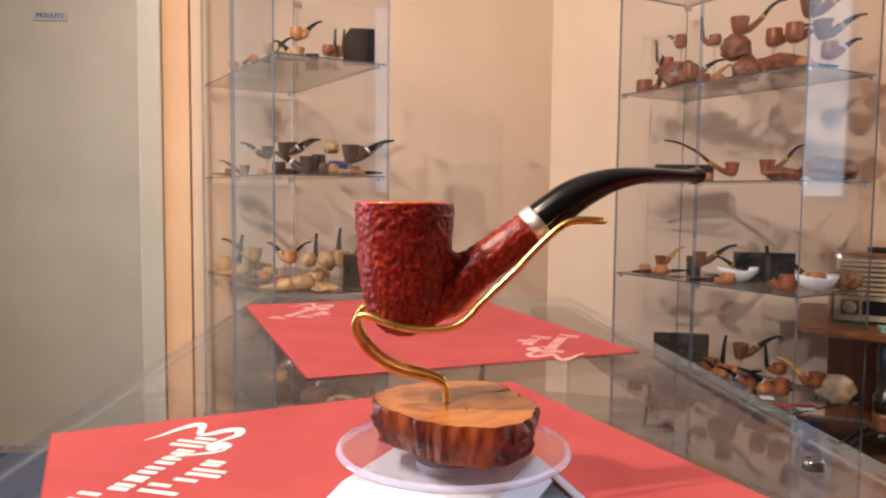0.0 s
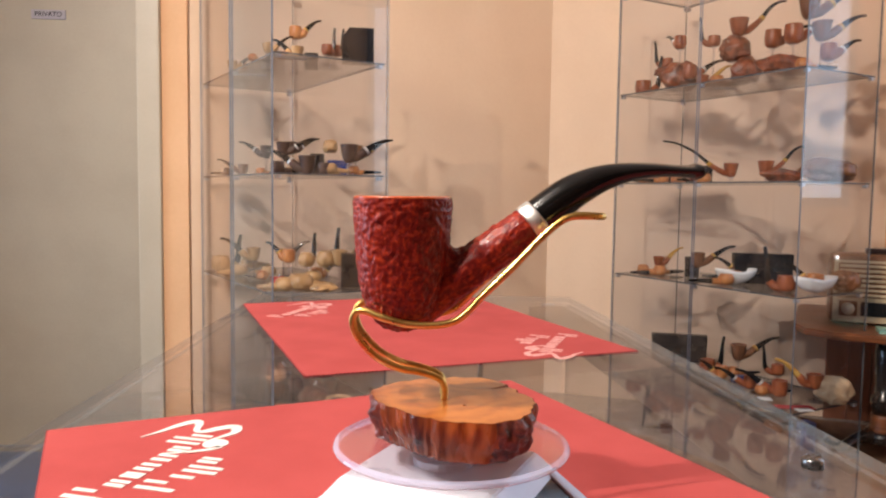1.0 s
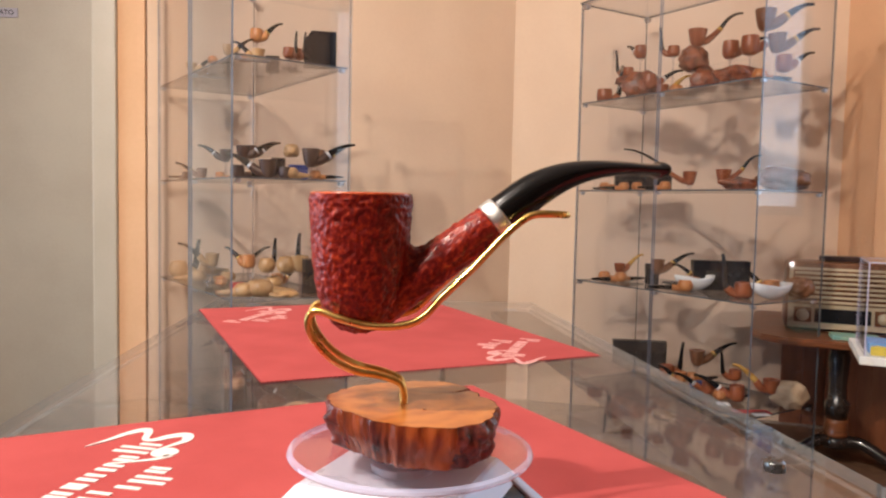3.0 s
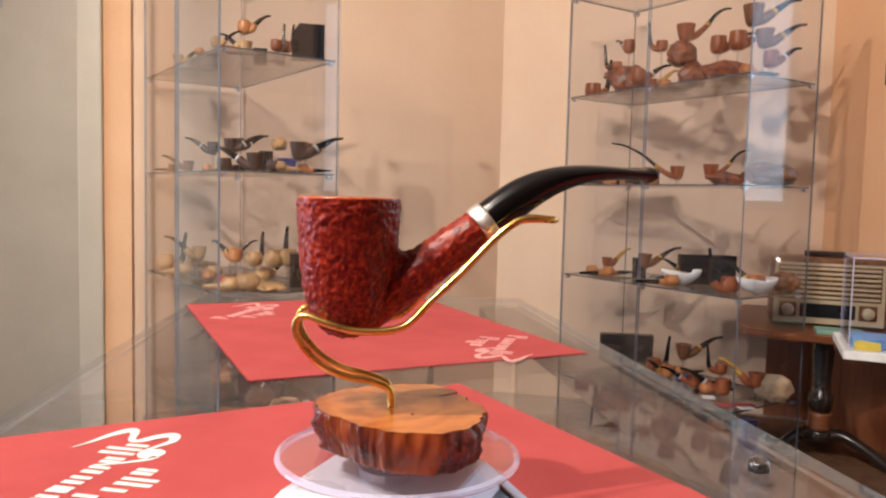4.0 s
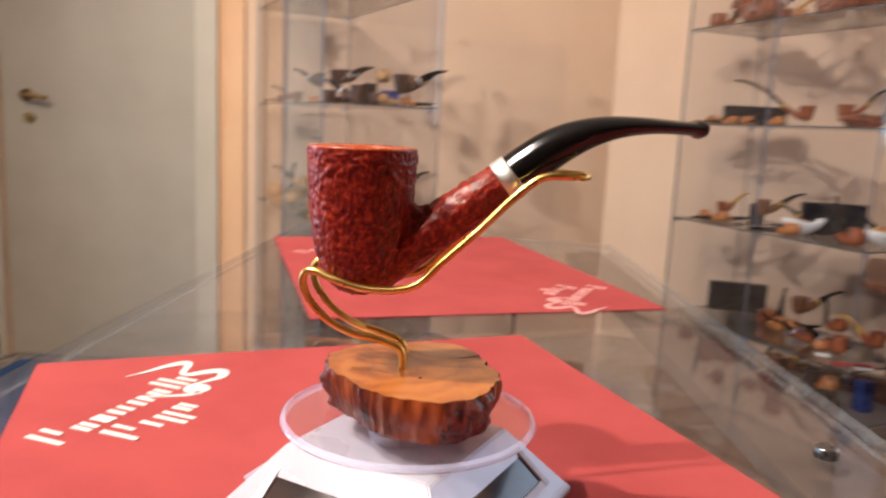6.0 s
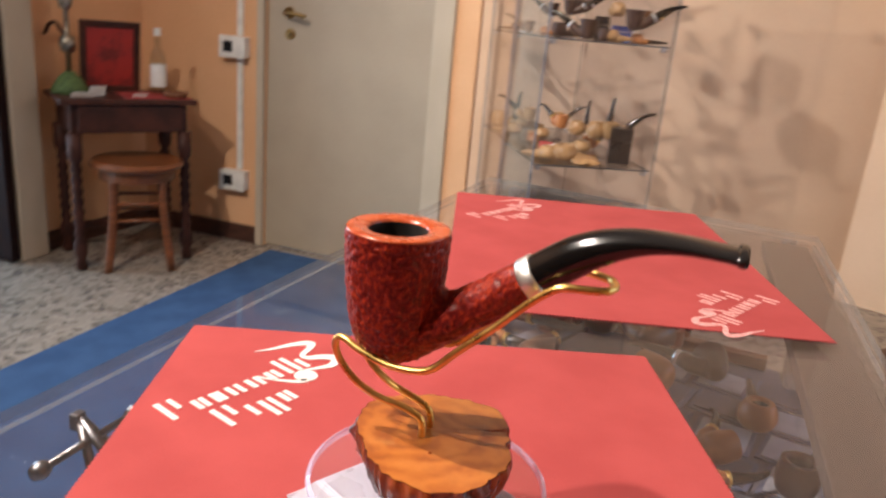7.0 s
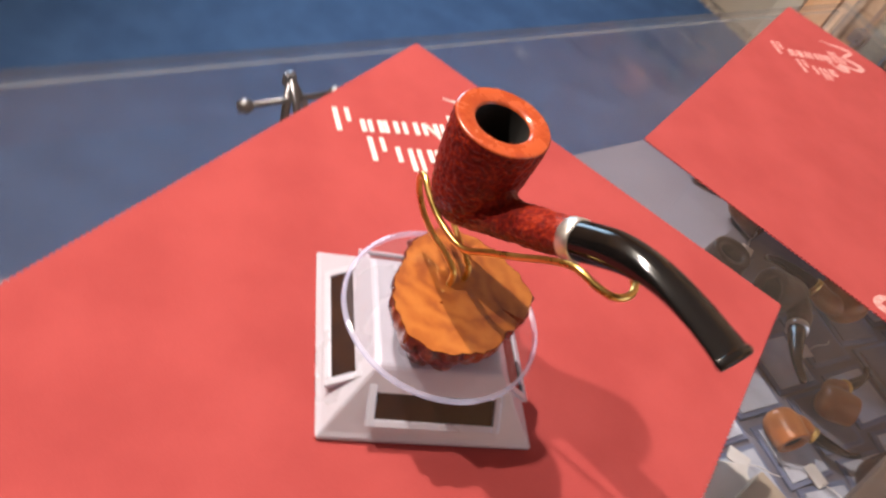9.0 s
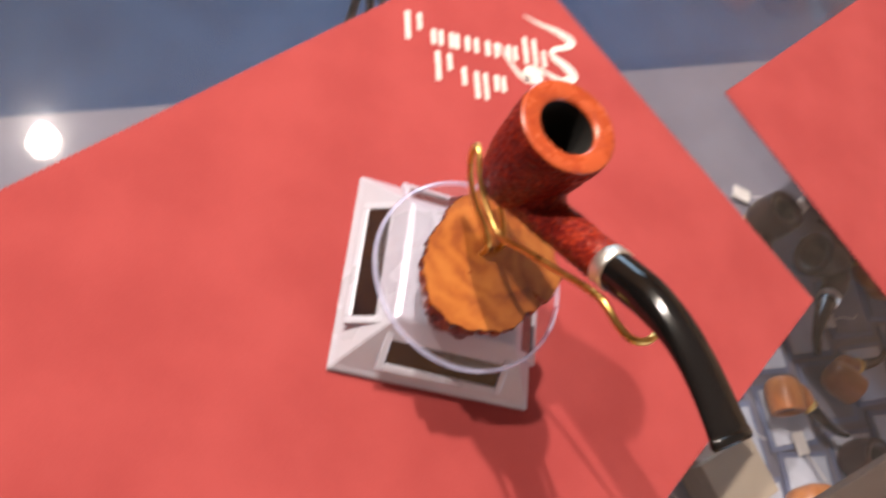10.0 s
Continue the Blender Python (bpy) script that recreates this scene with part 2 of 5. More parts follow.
C0, C1 = (-2.815, 2.895), (-1.1125, 3.1015)      # door wall, from the desk corner to its free end
C2, C3 = (-1.114, 3.126), (0.439, 4.140)           # recess behind the cabinets
C4, C5 = (2.00, 3.75), (2.62, -1.7)
C6, C7 = (-2.45, -1.95), (-2.76, 2.34)
wall_door, M_DOOR, _ = wall("wall_north", C0, C1, ORANGE, holes=((0.700, 1.520, 0, 2.05),), label="orange plastered wall with a beige door")
wall("wall_recess", C2, C3, PLASTER, label="peach plastered wall behind the glass cabinets")
_, M_EASTW, _ = wall("wall_east", C3, C4, PLASTER, label="peach plastered wall behind the radio")
_, M_WIN, _ = wall("wall_window", C4, C5, WARM, holes=((0.79, 2.68, 1.03, 2.45),), label="peach plastered wall with a shop window")
BACKWALL = surface("brown_wood_panelling", (0.22, 0.13, 0.08), (0.15, 0.085, 0.05), rough=0.5, scale=4, fine=60, stretch=(6, 1, 1))
wall("wall_window_end", C5, (2.93, -4.4), WARM, label="peach plastered wall")
wall("wall_south", (2.93, -4.4), (-2.266, -4.4), BACKWALL, label="brown panelled wall behind the camera")
wall("wall_west_end", (-2.266, -4.4), C6, BACKWALL, label="brown panelled wall")
W0, M_WEST, W0L = wall("wall_west", C6, C0, ORANGE, holes=((2.85, 4.07, 0, 2.25),), label="orange plastered wall with the street doorway")

def chips():
    """Terrazzo of irregular pale and dark marble chips in grey cement."""
    m, n, l, p = make("terrazzo")
    co = n.new("ShaderNodeTexCoord")
    warp = n.new("ShaderNodeTexNoise")
    warp.inputs["Scale"].default_value = 14
    mixv = n.new("ShaderNodeMix")
    mixv.data_type = "RGBA"
    mixv.inputs[0].default_value = 0.05
    l.new(co.outputs["Object"], warp.inputs["Vector"])
    l.new(co.outputs["Object"], mixv.inputs[6])
    l.new(warp.outputs["Color"], mixv.inputs[7])
    cell, rim = n.new("ShaderNodeTexVoronoi"), n.new("ShaderNodeTexVoronoi")
    rim.feature = "DISTANCE_TO_EDGE"
    for t in (cell, rim):
        t.inputs["Scale"].default_value = 44
        l.new(mixv.outputs[2], t.inputs["Vector"])
    sep = n.new("ShaderNodeSeparateColor")
    l.new(cell.outputs["Color"], sep.inputs[0])
    ramp = n.new("ShaderNodeValToRGB")
    ramp.color_ramp.interpolation = "CONSTANT"
    ramp.color_ramp.elements[0].color, ramp.color_ramp.elements[0].position = (0.150, 0.125, 0.107, 1), 0
    ramp.color_ramp.elements[1].color, ramp.color_ramp.elements[1].position = (0.29, 0.245, 0.20, 1), 0.20
    for pos, c in ((0.42, (0.33, 0.285, 0.235, 1)), (0.66, (0.22, 0.18, 0.15, 1)), (0.8, (0.36, 0.31, 0.26, 1))):
        ramp.color_ramp.elements.new(pos).color = c
    l.new(sep.outputs[0], ramp.inputs[0])
    edge = n.new("ShaderNodeValToRGB")
    edge.color_ramp.elements[0].position, edge.color_ramp.elements[1].position = 0.03, 0.10
    l.new(rim.outputs["Distance"], edge.inputs[0])
    mix = n.new("ShaderNodeMix")
    mix.data_type = "RGBA"
    mix.inputs[6].default_value = (0.29, 0.25, 0.21, 1)
    l.new(edge.outputs[0], mix.inputs[0])
    l.new(ramp.outputs[0], mix.inputs[7])
    l.new(mix.outputs[2], p.inputs["Base Color"])
    p.inputs["Roughness"].default_value = 0.17
    return m

TERRAZZO = chips()
BLUE = surface("blue_carpet", (0.048, 0.100, 0.21), (0.034, 0.074, 0.165), rough=0.95, scale=9, fine=500, bump=0.4, depth=0.002, spec=0.1)
MAT = surface("grey_mat", (0.19, 0.20, 0.25), (0.09, 0.09, 0.13), rough=0.95, scale=40, fine=300, bump=0.5, depth=0.004)
PAVING = surface("pale_street_paving", (0.55, 0.53, 0.50), (0.42, 0.41, 0.39), rough=0.8, scale=3, fine=40, bump=0.1)
# emission added to stand in for street daylight and its reflection in the floor
STREET_GLOW = glow("glowing_street_sheet", (0.56, 0.79, 1.0), 7.5)

solid("floor", prism(bmesh.new(), [(-2.93, 3.0), (-1.3, 3.45), (0.45, 4.7), (2.1, 3.9), (3.1, -4.5), (-2.4, -4.5)], -0.1, 0.0), TERRAZZO, Matrix(), "terrazzo floor of pale and dark marble chips", "floor", kind="structure")
solid("ceiling", prism(bmesh.new(), [(-3.0, 3.2), (-1.3, 3.7), (0.45, 4.8), (2.2, 4.0), (3.2, -4.7), (-2.5, -4.7)], HIGH, HIGH + 0.12), WHITE, Matrix(), "plain white plastered ceiling", "ceiling", kind="structure")
R6 = radians(6.3)
solid("carpet_runner", box(bmesh.new(), 0, -4.4, 0.0, 1.66, 0, 0.008, bevel=0.003), BLUE, Matrix.Translation((-2.03, 2.93, 0.0)) @ Matrix.Rotation(R6, 4, "Z"), "flat blue carpet runner on the terrazzo floor", "carpet")

# street beyond the open doorway
solid("ground", boxes((-14, -9, -0.16, -2.80, 12, -0.06)), PAVING, Matrix(), "pale sunlit street paving outside the doorway", "ground", kind="structure")
# plain glowing sheet, added as a light source beyond the doorway
solid("backdrop", boxes((-9.3, -6, -0.1, -9.0, 9, 5.5)), STREET_GLOW, Matrix(), "glowing pale blue sheet standing in for the bright street", "backdrop", kind="structure")
solid("door_mat", box(bmesh.new(), -3.30, 0.95, -0.06, -2.84, 2.30, 0.006, bevel=0.004), MAT, Matrix(), "grey ribbed door mat on the threshold", "mat")
day = bpy.data.lights.new("street_sun", "SUN")
day.energy, day.angle, day.color = 3.0, radians(0.5), (1.0, 0.95, 0.88)
new("street_sun", day).matrix_world = look((-5.4, 12, 9.2), (-5, 0, 0))

# skirting boards
def skirting(name, m, s0, s1):
    solid(name, box(bmesh.new(), s0, -0.014, 0.0, s1, -0.001, 0.085, bevel=0.003), SKIRTING, m, "dark brown wooden skirting board", "skirting", kind="structure")
skirting("baseboard", M_DOOR, 0.015, 0.660)
skirting("baseboard", M_WEST, 4.215, W0L - 0.002)
skirting("baseboard", M_WEST, 0.02, 2.80)

# ---- the beige door ----
SIGN = surface("lilac_grey_sign", (0.36, 0.32, 0.35), (0.32, 0.285, 0.31), rough=0.4, scale=30)
def inner_door():
    d = thing("door_1", M_DOOR, "closed beige painted door in a cream frame", "door", kind="structure")
    bm = boxes((0.703, 0.012, 0.008, 1.517, 0.052, 2.04), bevel=0.003)
    part("leaf", bm, BEIGE, d, "flush beige painted door leaf")
    for x0, x1 in ((0.664, 0.699), (1.521, 1.612)):
        part("frame_post", box(bmesh.new(), x0, -0.022, 0.0, x1, 0.012, 2.12, bevel=0.006), CREAM, d, "cream painted frame post")
    part("frame_head", box(bmesh.new(), 0.701, -0.022, 2.045, 1.519, 0.012, 2.12, bevel=0.006), CREAM, d)
    brass = surface("aged_brass", (0.42, 0.27, 0.10), (0.25, 0.15, 0.06), rough=0.35, metal=1.0, scale=60)
    rx = Matrix.Rotation(radians(90), 4, "X")
    bm = lathe(bmesh.new(), [(0.0, 0.0), (0.026, 0.0), (0.026, 0.006), (0.012, 0.010), (0.010, 0.040), (0.0, 0.042)], 20, (0.815, 0.012, 1.112), rx)
    tube(bm, smooth_path([(0.815, -0.030, 1.112), (0.84, -0.040, 1.112), (0.88, -0.042, 1.108), (0.925, -0.040, 1.100)]), 0.009)
    part("door_handle", bm, brass, d, "aged brass lever handle", smooth=True)
    bm = lathe(bmesh.new(), [(0.0, 0.0), (0.024, 0.0), (0.024, 0.005), (0.008, 0.007), (0.0, 0.007)], 20, (0.822, 0.012, 1.02), rx)
    part("keyhole_plate", bm, brass, d, "aged brass keyhole plate")
    part("key_slot", boxes((0.819, 0.0035, 1.010, 0.825, 0.0055, 1.026)), BLACK, d)
    part("sign_plate", box(bmesh.new(), 1.110, 0.006, 1.738, 1.242, 0.0115, 1.774, bevel=0.001), SIGN, d, "small lilac-grey sign with dark capitals")
    tx = bpy.data.curves.new("lettering", "FONT")
    tx.body, tx.size, tx.extrude, tx.align_x, tx.align_y = "PRIVATO", 0.026, 0.0006, "CENTER", "CENTER"
    ob = new("lettering", tx)
    ob.parent = d
    ob.matrix_basis = pose(1.176, 0.0052, 1.756, 90, 0, 0)
    tx.materials.append(BLACK)
    return d
inner_door()

# ---- street doorway: cream jamb and the dark leaf standing open outside ----
CASEWOOD = surface("dark_red_brown_wood", (0.075, 0.024, 0.014), (0.045, 0.014, 0.009), rough=0.4, spec=0.3, scale=10, fine=90, stretch=(1, 6, 1))
DOORWOOD = surface("black_brown_door_wood", (0.022, 0.009, 0.007), (0.012, 0.005, 0.005), rough=0.7, spec=0.12, scale=12, fine=100, stretch=(6, 1, 1))
def street_door():
    d = thing("door_2", M_WEST, "open dark brown wooden street door with a cream jamb", "door", kind="structure")
    part("jamb", box(bmesh.new(), 4.073, -0.060, 0.0, 4.205, -0.002, 2.3, bevel=0.008), CREAM, d, "cream painted wooden jamb")
    part("jamb", box(bmesh.new(), 2.78, -0.03, 0.0, 2.847, 0.15, 2.3, bevel=0.008), CREAM, d, "cream painted wooden jamb")
    part("head", box(bmesh.new(), 2.849, -0.03, 2.24, 4.068, 0.15, 2.3, bevel=0.008), CREAM, d, "cream painted wooden head")
    leaf = Matrix.Translation((4.044, -0.056, 0.012)) @ Matrix.Rotation(radians(95.0), 4, "Z")
    part("leaf", box(bmesh.new(), 0, -0.02, 0, 0.62, 0.022, 2.2, bevel=0.004), DOORWOOD, d, "dark brown wooden leaf", m=leaf)
    for z0, z1 in ((0.12, 0.75), (0.86, 1.45), (1.56, 2.08)):
        for y in (0.022, -0.032):
            part("panel", box(bmesh.new(), 0.09, y, z0, 0.53, y + 0.010, z1, bevel=0.005), DOORWOOD, d, m=leaf)
street_door()

def sideboard():
    """Low dark cabinet against the street wall, its end beside the doorway."""
    b = thing("sideboard", Matrix.Translation((-2.137, 0.945, 0)) @ Matrix.Rotation(radians(-88.5), 4, "Z"), "dark red-brown wooden sideboard standing beside the doorway", "sideboard")
    wide, deep, high = 1.10, 0.40, 0.82
    part("plinth", box(bmesh.new(), 0.012, -deep, 0, wide - 0.012, -0.015, 0.07, bevel=0.003), SKIRTING, b, "recessed dark plinth")
    part("body", box(bmesh.new(), 0, -deep, 0.071, wide, 0, high, bevel=0.004), CASEWOOD, b)
    part("top", box(bmesh.new(), -0.015, -deep, high + 0.001, wide + 0.015, 0.015, high + 0.026, bevel=0.006), CASEWOOD, b)
    for x in (0.03, 0.565):
        dr = part("door", box(bmesh.new(), x, 0.001, 0.095, x + 0.505, 0.018, high - 0.03, bevel=0.003), CASEWOOD, b)
        part("handle", rod(bmesh.new(), (x + 0.25, 0.030, 0.50), (x + 0.25, 0.030, 0.60), 0.005, 10), CLIP, dr, smooth=True)
sideboard()

# shop window frame
def shop_window():
    w = thing("window_1", M_WIN, "tall shop window with dark metal frame", "window", kind="structure")
    metal = surface("dark_window_metal", (0.10, 0.10, 0.11), rough=0.35, metal=0.8)
    for q in ((0.792, 0.05, 1.032, 0.83, 0.10, 2.448), (2.64, 0.05, 1.032, 2.678, 0.10, 2.448), (0.832, 0.05, 1.032, 2.638, 0.10, 1.075), (0.832, 0.05, 2.405, 2.638, 0.10, 2.448)):
        part("window_frame", box(bmesh.new(), *q, bevel=0.004), metal, w)
    g = part("pane", pane(bmesh.new(), 0.831, 0.07, 1.076, 2.639, 0.076, 2.404), [PANE, EDGE], w)
    g.visible_shadow = False
shop_window()

# ---- glass display counter ----
TOP = 0.8785
SHELF_IN = 0.656
LOCKM = surface("worn_chrome_lock", (0.30, 0.31, 0.32), (0.16, 0.17, 0.18), rough=0.28, metal=1.0, scale=200, fine=900)
# plan corners of the glass top: far left, far right, near right, near left; it widens towards the near end
CORNERS = [Vector((-0.318, 1.467)), Vector((0.242, 1.467)), Vector((0.454, 0.005)), Vector((-0.203, 0.005))]
RAIL = surface("brown_grey_rail", (0.072, 0.050, 0.038), (0.052, 0.036, 0.028), rough=0.65, scale=8, fine=80, stretch=(1, 6, 1))
LILAC = surface("lilac_grey_board", (0.195, 0.195, 0.245), (0.155, 0.155, 0.200), rough=0.75, scale=6, fine=60)
def inset(d):
    """The counter's plan drawn in by d on every side."""
    mid = sum(CORNERS, Vector((0, 0))) / 4
    return [c + (mid - c).normalized() * d * 1.414 for c in CORNERS]

def slab_of_glass(outline, z0, z1):
    bm = prism(bmesh.new(), [tuple(c) for c in reversed(outline)], z0, z1)
    bm.normal_update()
    for f in bm.faces:
        f.material_index = 0 if abs(f.normal.z) > 0.5 else 1
    return bm

def along(a, b):
    return Matrix.Translation((a.x, a.y, 0)) @ Matrix.Rotation(math.atan2(b.y - a.y, b.x - a.x), 4, "Z"), (b - a).length

def counter():
    c = thing("display_counter", Matrix(), "long glass display counter with steel clips, full of pipes", "counter")
    part("top_pane", slab_of_glass(CORNERS, TOP - 0.009, TOP), [VEILED, EDGE_SOFT], c, "thick clear glass top").visible_shadow = False
    q = inset(0.010)
    for k, name in enumerate(("end_pane", "side_pane", "end_pane", "side_pane")):
        m, n = along(q[k], q[(k + 1) % 4])
        part(name, pane(bmesh.new(), 0.008, -0.003, 0.085, n - 0.008, 0.003, TOP - 0.010), [PANE, EDGE_SOFT], c, m=m).visible_shadow = False
    part("inner_shelf", prism(bmesh.new(), [tuple(v) for v in reversed(inset(0.024))], SHELF_IN - 0.016, SHELF_IN), LILAC, c, "lilac-grey inner shelf")
    part("shelf_rail", box(bmesh.new(), 0.03, -0.050, SHELF_IN + 0.001, (CORNERS[1] - CORNERS[0]).length - 0.03, -0.026, SHELF_IN + 0.020, bevel=0.002), STOOLWOOD, c, "brown wooden strip at the end of the shelf", m=along(CORNERS[0], CORNERS[1])[0])
    m, n = along(CORNERS[1], CORNERS[2])
    part("rail", box(bmesh.new(), 0.03, -0.080, TOP - 0.028, n - 0.03, -0.016, TOP - 0.0115, bevel=0.002), RAIL, c, "brown-grey rail under the glass edge", m=m)
    part("plinth", prism(bmesh.new(), [tuple(v) for v in reversed(CORNERS)], 0.009, 0.08), SKIRTING, c, "dark brown plinth board")
    m, n = along(CORNERS[0], CORNERS[1])
    for x in (0.522, 0.06):
        part("clip", box(bmesh.new(), x - 0.011, -0.026, TOP - 0.030, x + 0.011, -0.004, TOP - 0.010, bevel=0.002), CLIP, c, "small steel glass clip", m=m)
    part("lock", lathe(bmesh.new(), [(0.0, 0), (0.0072, 0), (0.0072, 0.0055), (0.006, 0.0068), (0.0, 0.0068)], 20, (0.309, 0.622, TOP)), LOCKM, c, "round chromed lock on the glass top", smooth=True)
    return c
counter()

# ---- felt cloths ----
def felt(name, corner, angle, wide, long, label, marks, ink, flare=0.0):
    """corner: the far-left corner; wide along the turned x, long towards -y."""
    m = Matrix.Translation((corner[0], corner[1], TOP + 0.0004)) @ Matrix.Rotation(radians(angle), 4, "Z")
    cloth = thing(name, m, label, "cloth", "felt cloths on the counter")
    teeth = 0.0042
    outline = []
    sides = [((0, 0), (wide, 0)), ((wide, 0), (wide, -long)), ((wide, -long), (-flare, -long)), ((-flare, -long), (0, 0))]
    for (ax, ay), (bx, by) in sides:
        count = int(math.hypot(bx - ax, by - ay) / teeth)
        dx, dy = (bx - ax) / count, (by - ay) / count
        nx, ny = -dy, dx
        for i in range(count):
            outline.append((ax + dx * i, ay + dy * i))
            outline.append((ax + dx * (i + 0.5) - nx * 0.42, ay + dy * (i + 0.5) - ny * 0.42))
    bm = bmesh.new()
    top = [bm.verts.new((x, y, 0.0012)) for x, y in outline]
    low = [bm.verts.new((x, y, 0.0)) for x, y in outline]
    bm.faces.new(top[::-1])
    for i in range(len(top)):
        j = (i + 1) % len(top)
        bm.faces.new([top[i], top[j], low[j], low[i]])
    bmesh.ops.recalc_face_normals(bm, faces=bm.faces[:])
    part("sheet", bm, RED, cloth, "red felt sheet with pinked edges")
    for place, turn in marks:
        emblem(cloth, Matrix.Translation((*place, 0.0014)) @ Matrix.Rotation(radians(turn), 4, "Z") @ Matrix.Diagonal((1.08, 1.08, 1, 1)), ink)
    return cloth

def emblem(cloth, m, ink):
    """White printed shapes: two rows of bars and a curling swoosh with a round end."""
    # pairs of thin upright bars for each unreadable mark: x, foot, head, width
    marks = [(.0010, 0, .0245, .0130), (.0205, .0003, .0130, .0095), (.0345, 0, .0130, .0080), (.0470, .0003, .0130, .0110), (.0635, 0, .0130, .0110), (.0805, .0003, .0130, .0095), (.0955, 0, .0240, .0040), (.1035, 0, .0240, .0040), (.1110, 0, .0150, .0040),
             (.0225, -.0300, -.0055, .0130), (.0425, -.0300, -.0150, .0040), (.0520, -.0390, -.0165, .0110), (.0680, -.0297, -.0165, .0095)]
    for x, lo, hi, w in marks:
        bits = [(x, lo, 0, x + 0.0038, hi, 0.0004)] if w < .005 else [(x, lo, 0, x + 0.0040, hi, 0.0004), (x + w - 0.0036, lo + (hi - lo) * (0.42 if w > .012 else 0.0), 0, x + w, hi, 0.0004)]
        part("print_bar", boxes(*bits), ink, cloth, m=m)
    sw = smooth_path([(.0985, .0455, .0006), (.112, .0405, .003), (.128, .0365, .0055), (.1395, .0300, .0085), (.1345, .0235, .0055), (.1225, .0180, .0045), (.1215, .0115, .0055), (.1315, .0045, .0080), (.1370, -.0035, .0085), (.1270, -.0095, .0060), (.1150, -.0060, .0035), (.1040, -.0015, .002)], 5)
    part("print_swoosh", ribbon(bmesh.new(), sw, [q[2] for q in sw], 0, 0.0004), ink, cloth, m=m)
    tail = smooth_path([(.0745, .012, .0025), (.083, -.002, .003), (.090, -.0115, .004), (.0975, -.0155, .006)], 5)
    part("print_swoosh", ribbon(bmesh.new(), tail, [q[2] for q in tail], 0, 0.0004), ink, cloth, m=m)
    part("print_dot", lathe(bmesh.new(), [(0.0085, 0), (0.0085, 0.0004)], 24, (.1015, -.0095, 0)), ink, cloth, m=m)

EMBLEM_A, EMBLEM_B = ((0.037, -0.1588), 51.7), ((0.3605, -0.3900), 229.0)
felt("felt_cloth", (-0.2436, 0.646), 28.3, 0.404, 0.60, "red felt cloth with white printed emblem under the turntable", [((0.0328, -0.1597), 50.2)], PRINT)
felt("felt_cloth", (-0.305, 1.299), 24.5, 0.396, 0.515, "red felt cloth with two white emblems lying flat", [EMBLEM_A, EMBLEM_B], FAINT)

# ---- solar turntable ----
SEAT = TOP + 0.0018
MT = Matrix.Translation((0.0625, 0.498, SEAT)) @ Matrix.Rotation(radians(68.6), 4, "Z")
def turntable():
    t = thing("solar_turntable", MT, "silver-white solar turntable with a clear round plate", "turntable")
    h0, h1, zt = 0.0670, 0.0372, 0.0390
    bm = bmesh.new()
    rings = [(h0, 0), (h0, 0.0035), (h0 - 0.002, 0.005), (h1 + 0.002, zt - 0.001), (h1, zt)]
    prev = None
    for r, z in rings:
        ring = [bm.verts.new((sx * r, sy * r, z)) for sx, sy in ((1, 1), (-1, 1), (-1, -1), (1, -1))]
        if prev:
            for i in range(4):
                bm.faces.new([prev[i], prev[(i + 1) % 4], ring[(i + 1) % 4], ring[i]])
        else:
            bm.faces.new(ring[::-1])
        prev = ring
    bm.faces.new(prev)
    bmesh.ops.bevel(bm, geom=[e for e in bm.edges], offset=0.0007, segments=2, affect="EDGES")
    bmesh.ops.recalc_face_normals(bm, faces=bm.faces[:])
    part("base", bm, PLASTIC, t, "silver-white plastic base")
    slope = math.atan2(zt - 0.006, h0 - 0.002 - h1 - 0.002)
    mid = Vector(((h0 + h1) / 2, 0, (zt + 0.005) / 2))
    for k in range(4):
        m = Matrix.Rotation(math.pi / 2 * k, 4, "Z") @ Matrix.Translation(mid) @ Matrix.Rotation(-math.pi / 2 + (math.pi / 2 - slope) + math.pi / 2 - 0.0, 4, "Y")
        bm = bmesh.new()
        a, b, rim = 0.0100, 0.0365, 0.0045
        for s in ((-a - rim, -b - rim, -0.001, a + rim, -b, 0.0022), (-a - rim, b, -0.001, a + rim, b + rim, 0.0022), (-a - rim, -b, -0.001, -a, b, 0.0022), (a, -b, -0.001, a + rim, b, 0.0022)):
            box(bm, *s, bevel=0.0006)
        fr = part("panel_frame", bm, PLASTIC, t, m=m)
        part("solar_panel", boxes((-a, -b, -0.001, a, b, 0.0010)), SOLAR, fr, "dark glossy solar panel")
    part("spindle", lathe(bmesh.new(), [(0.016, 0), (0.016, 0.004), (0.009, 0.005), (0.009, 0.0090)], 24, (0, 0, zt)), PLASTIC, t)
    bm = bmesh.new()
    lathe(bm, [(0.0, 0.0), (0.0592, 0.0), (0.0611, 0.0010), (0.0617, 0.0021), (0.0611, 0.0032), (0.0592, 0.0042), (0.0, 0.0042)], 96, (0, 0, zt + 0.0092))
    for f in bm.faces:
        f.material_index = 1 if f.calc_center_median().xy.length > 0.0588 else 0
    plate = part("plate", bm, [ACRYLIC, RIM], t, "clear acrylic round plate", m=Matrix.Translation((-0.0004, -0.0045, 0)))
    plate.visible_shadow = False
turntable()
PLATE_Z = SEAT + 0.0390 + 0.0092 + 0.0042

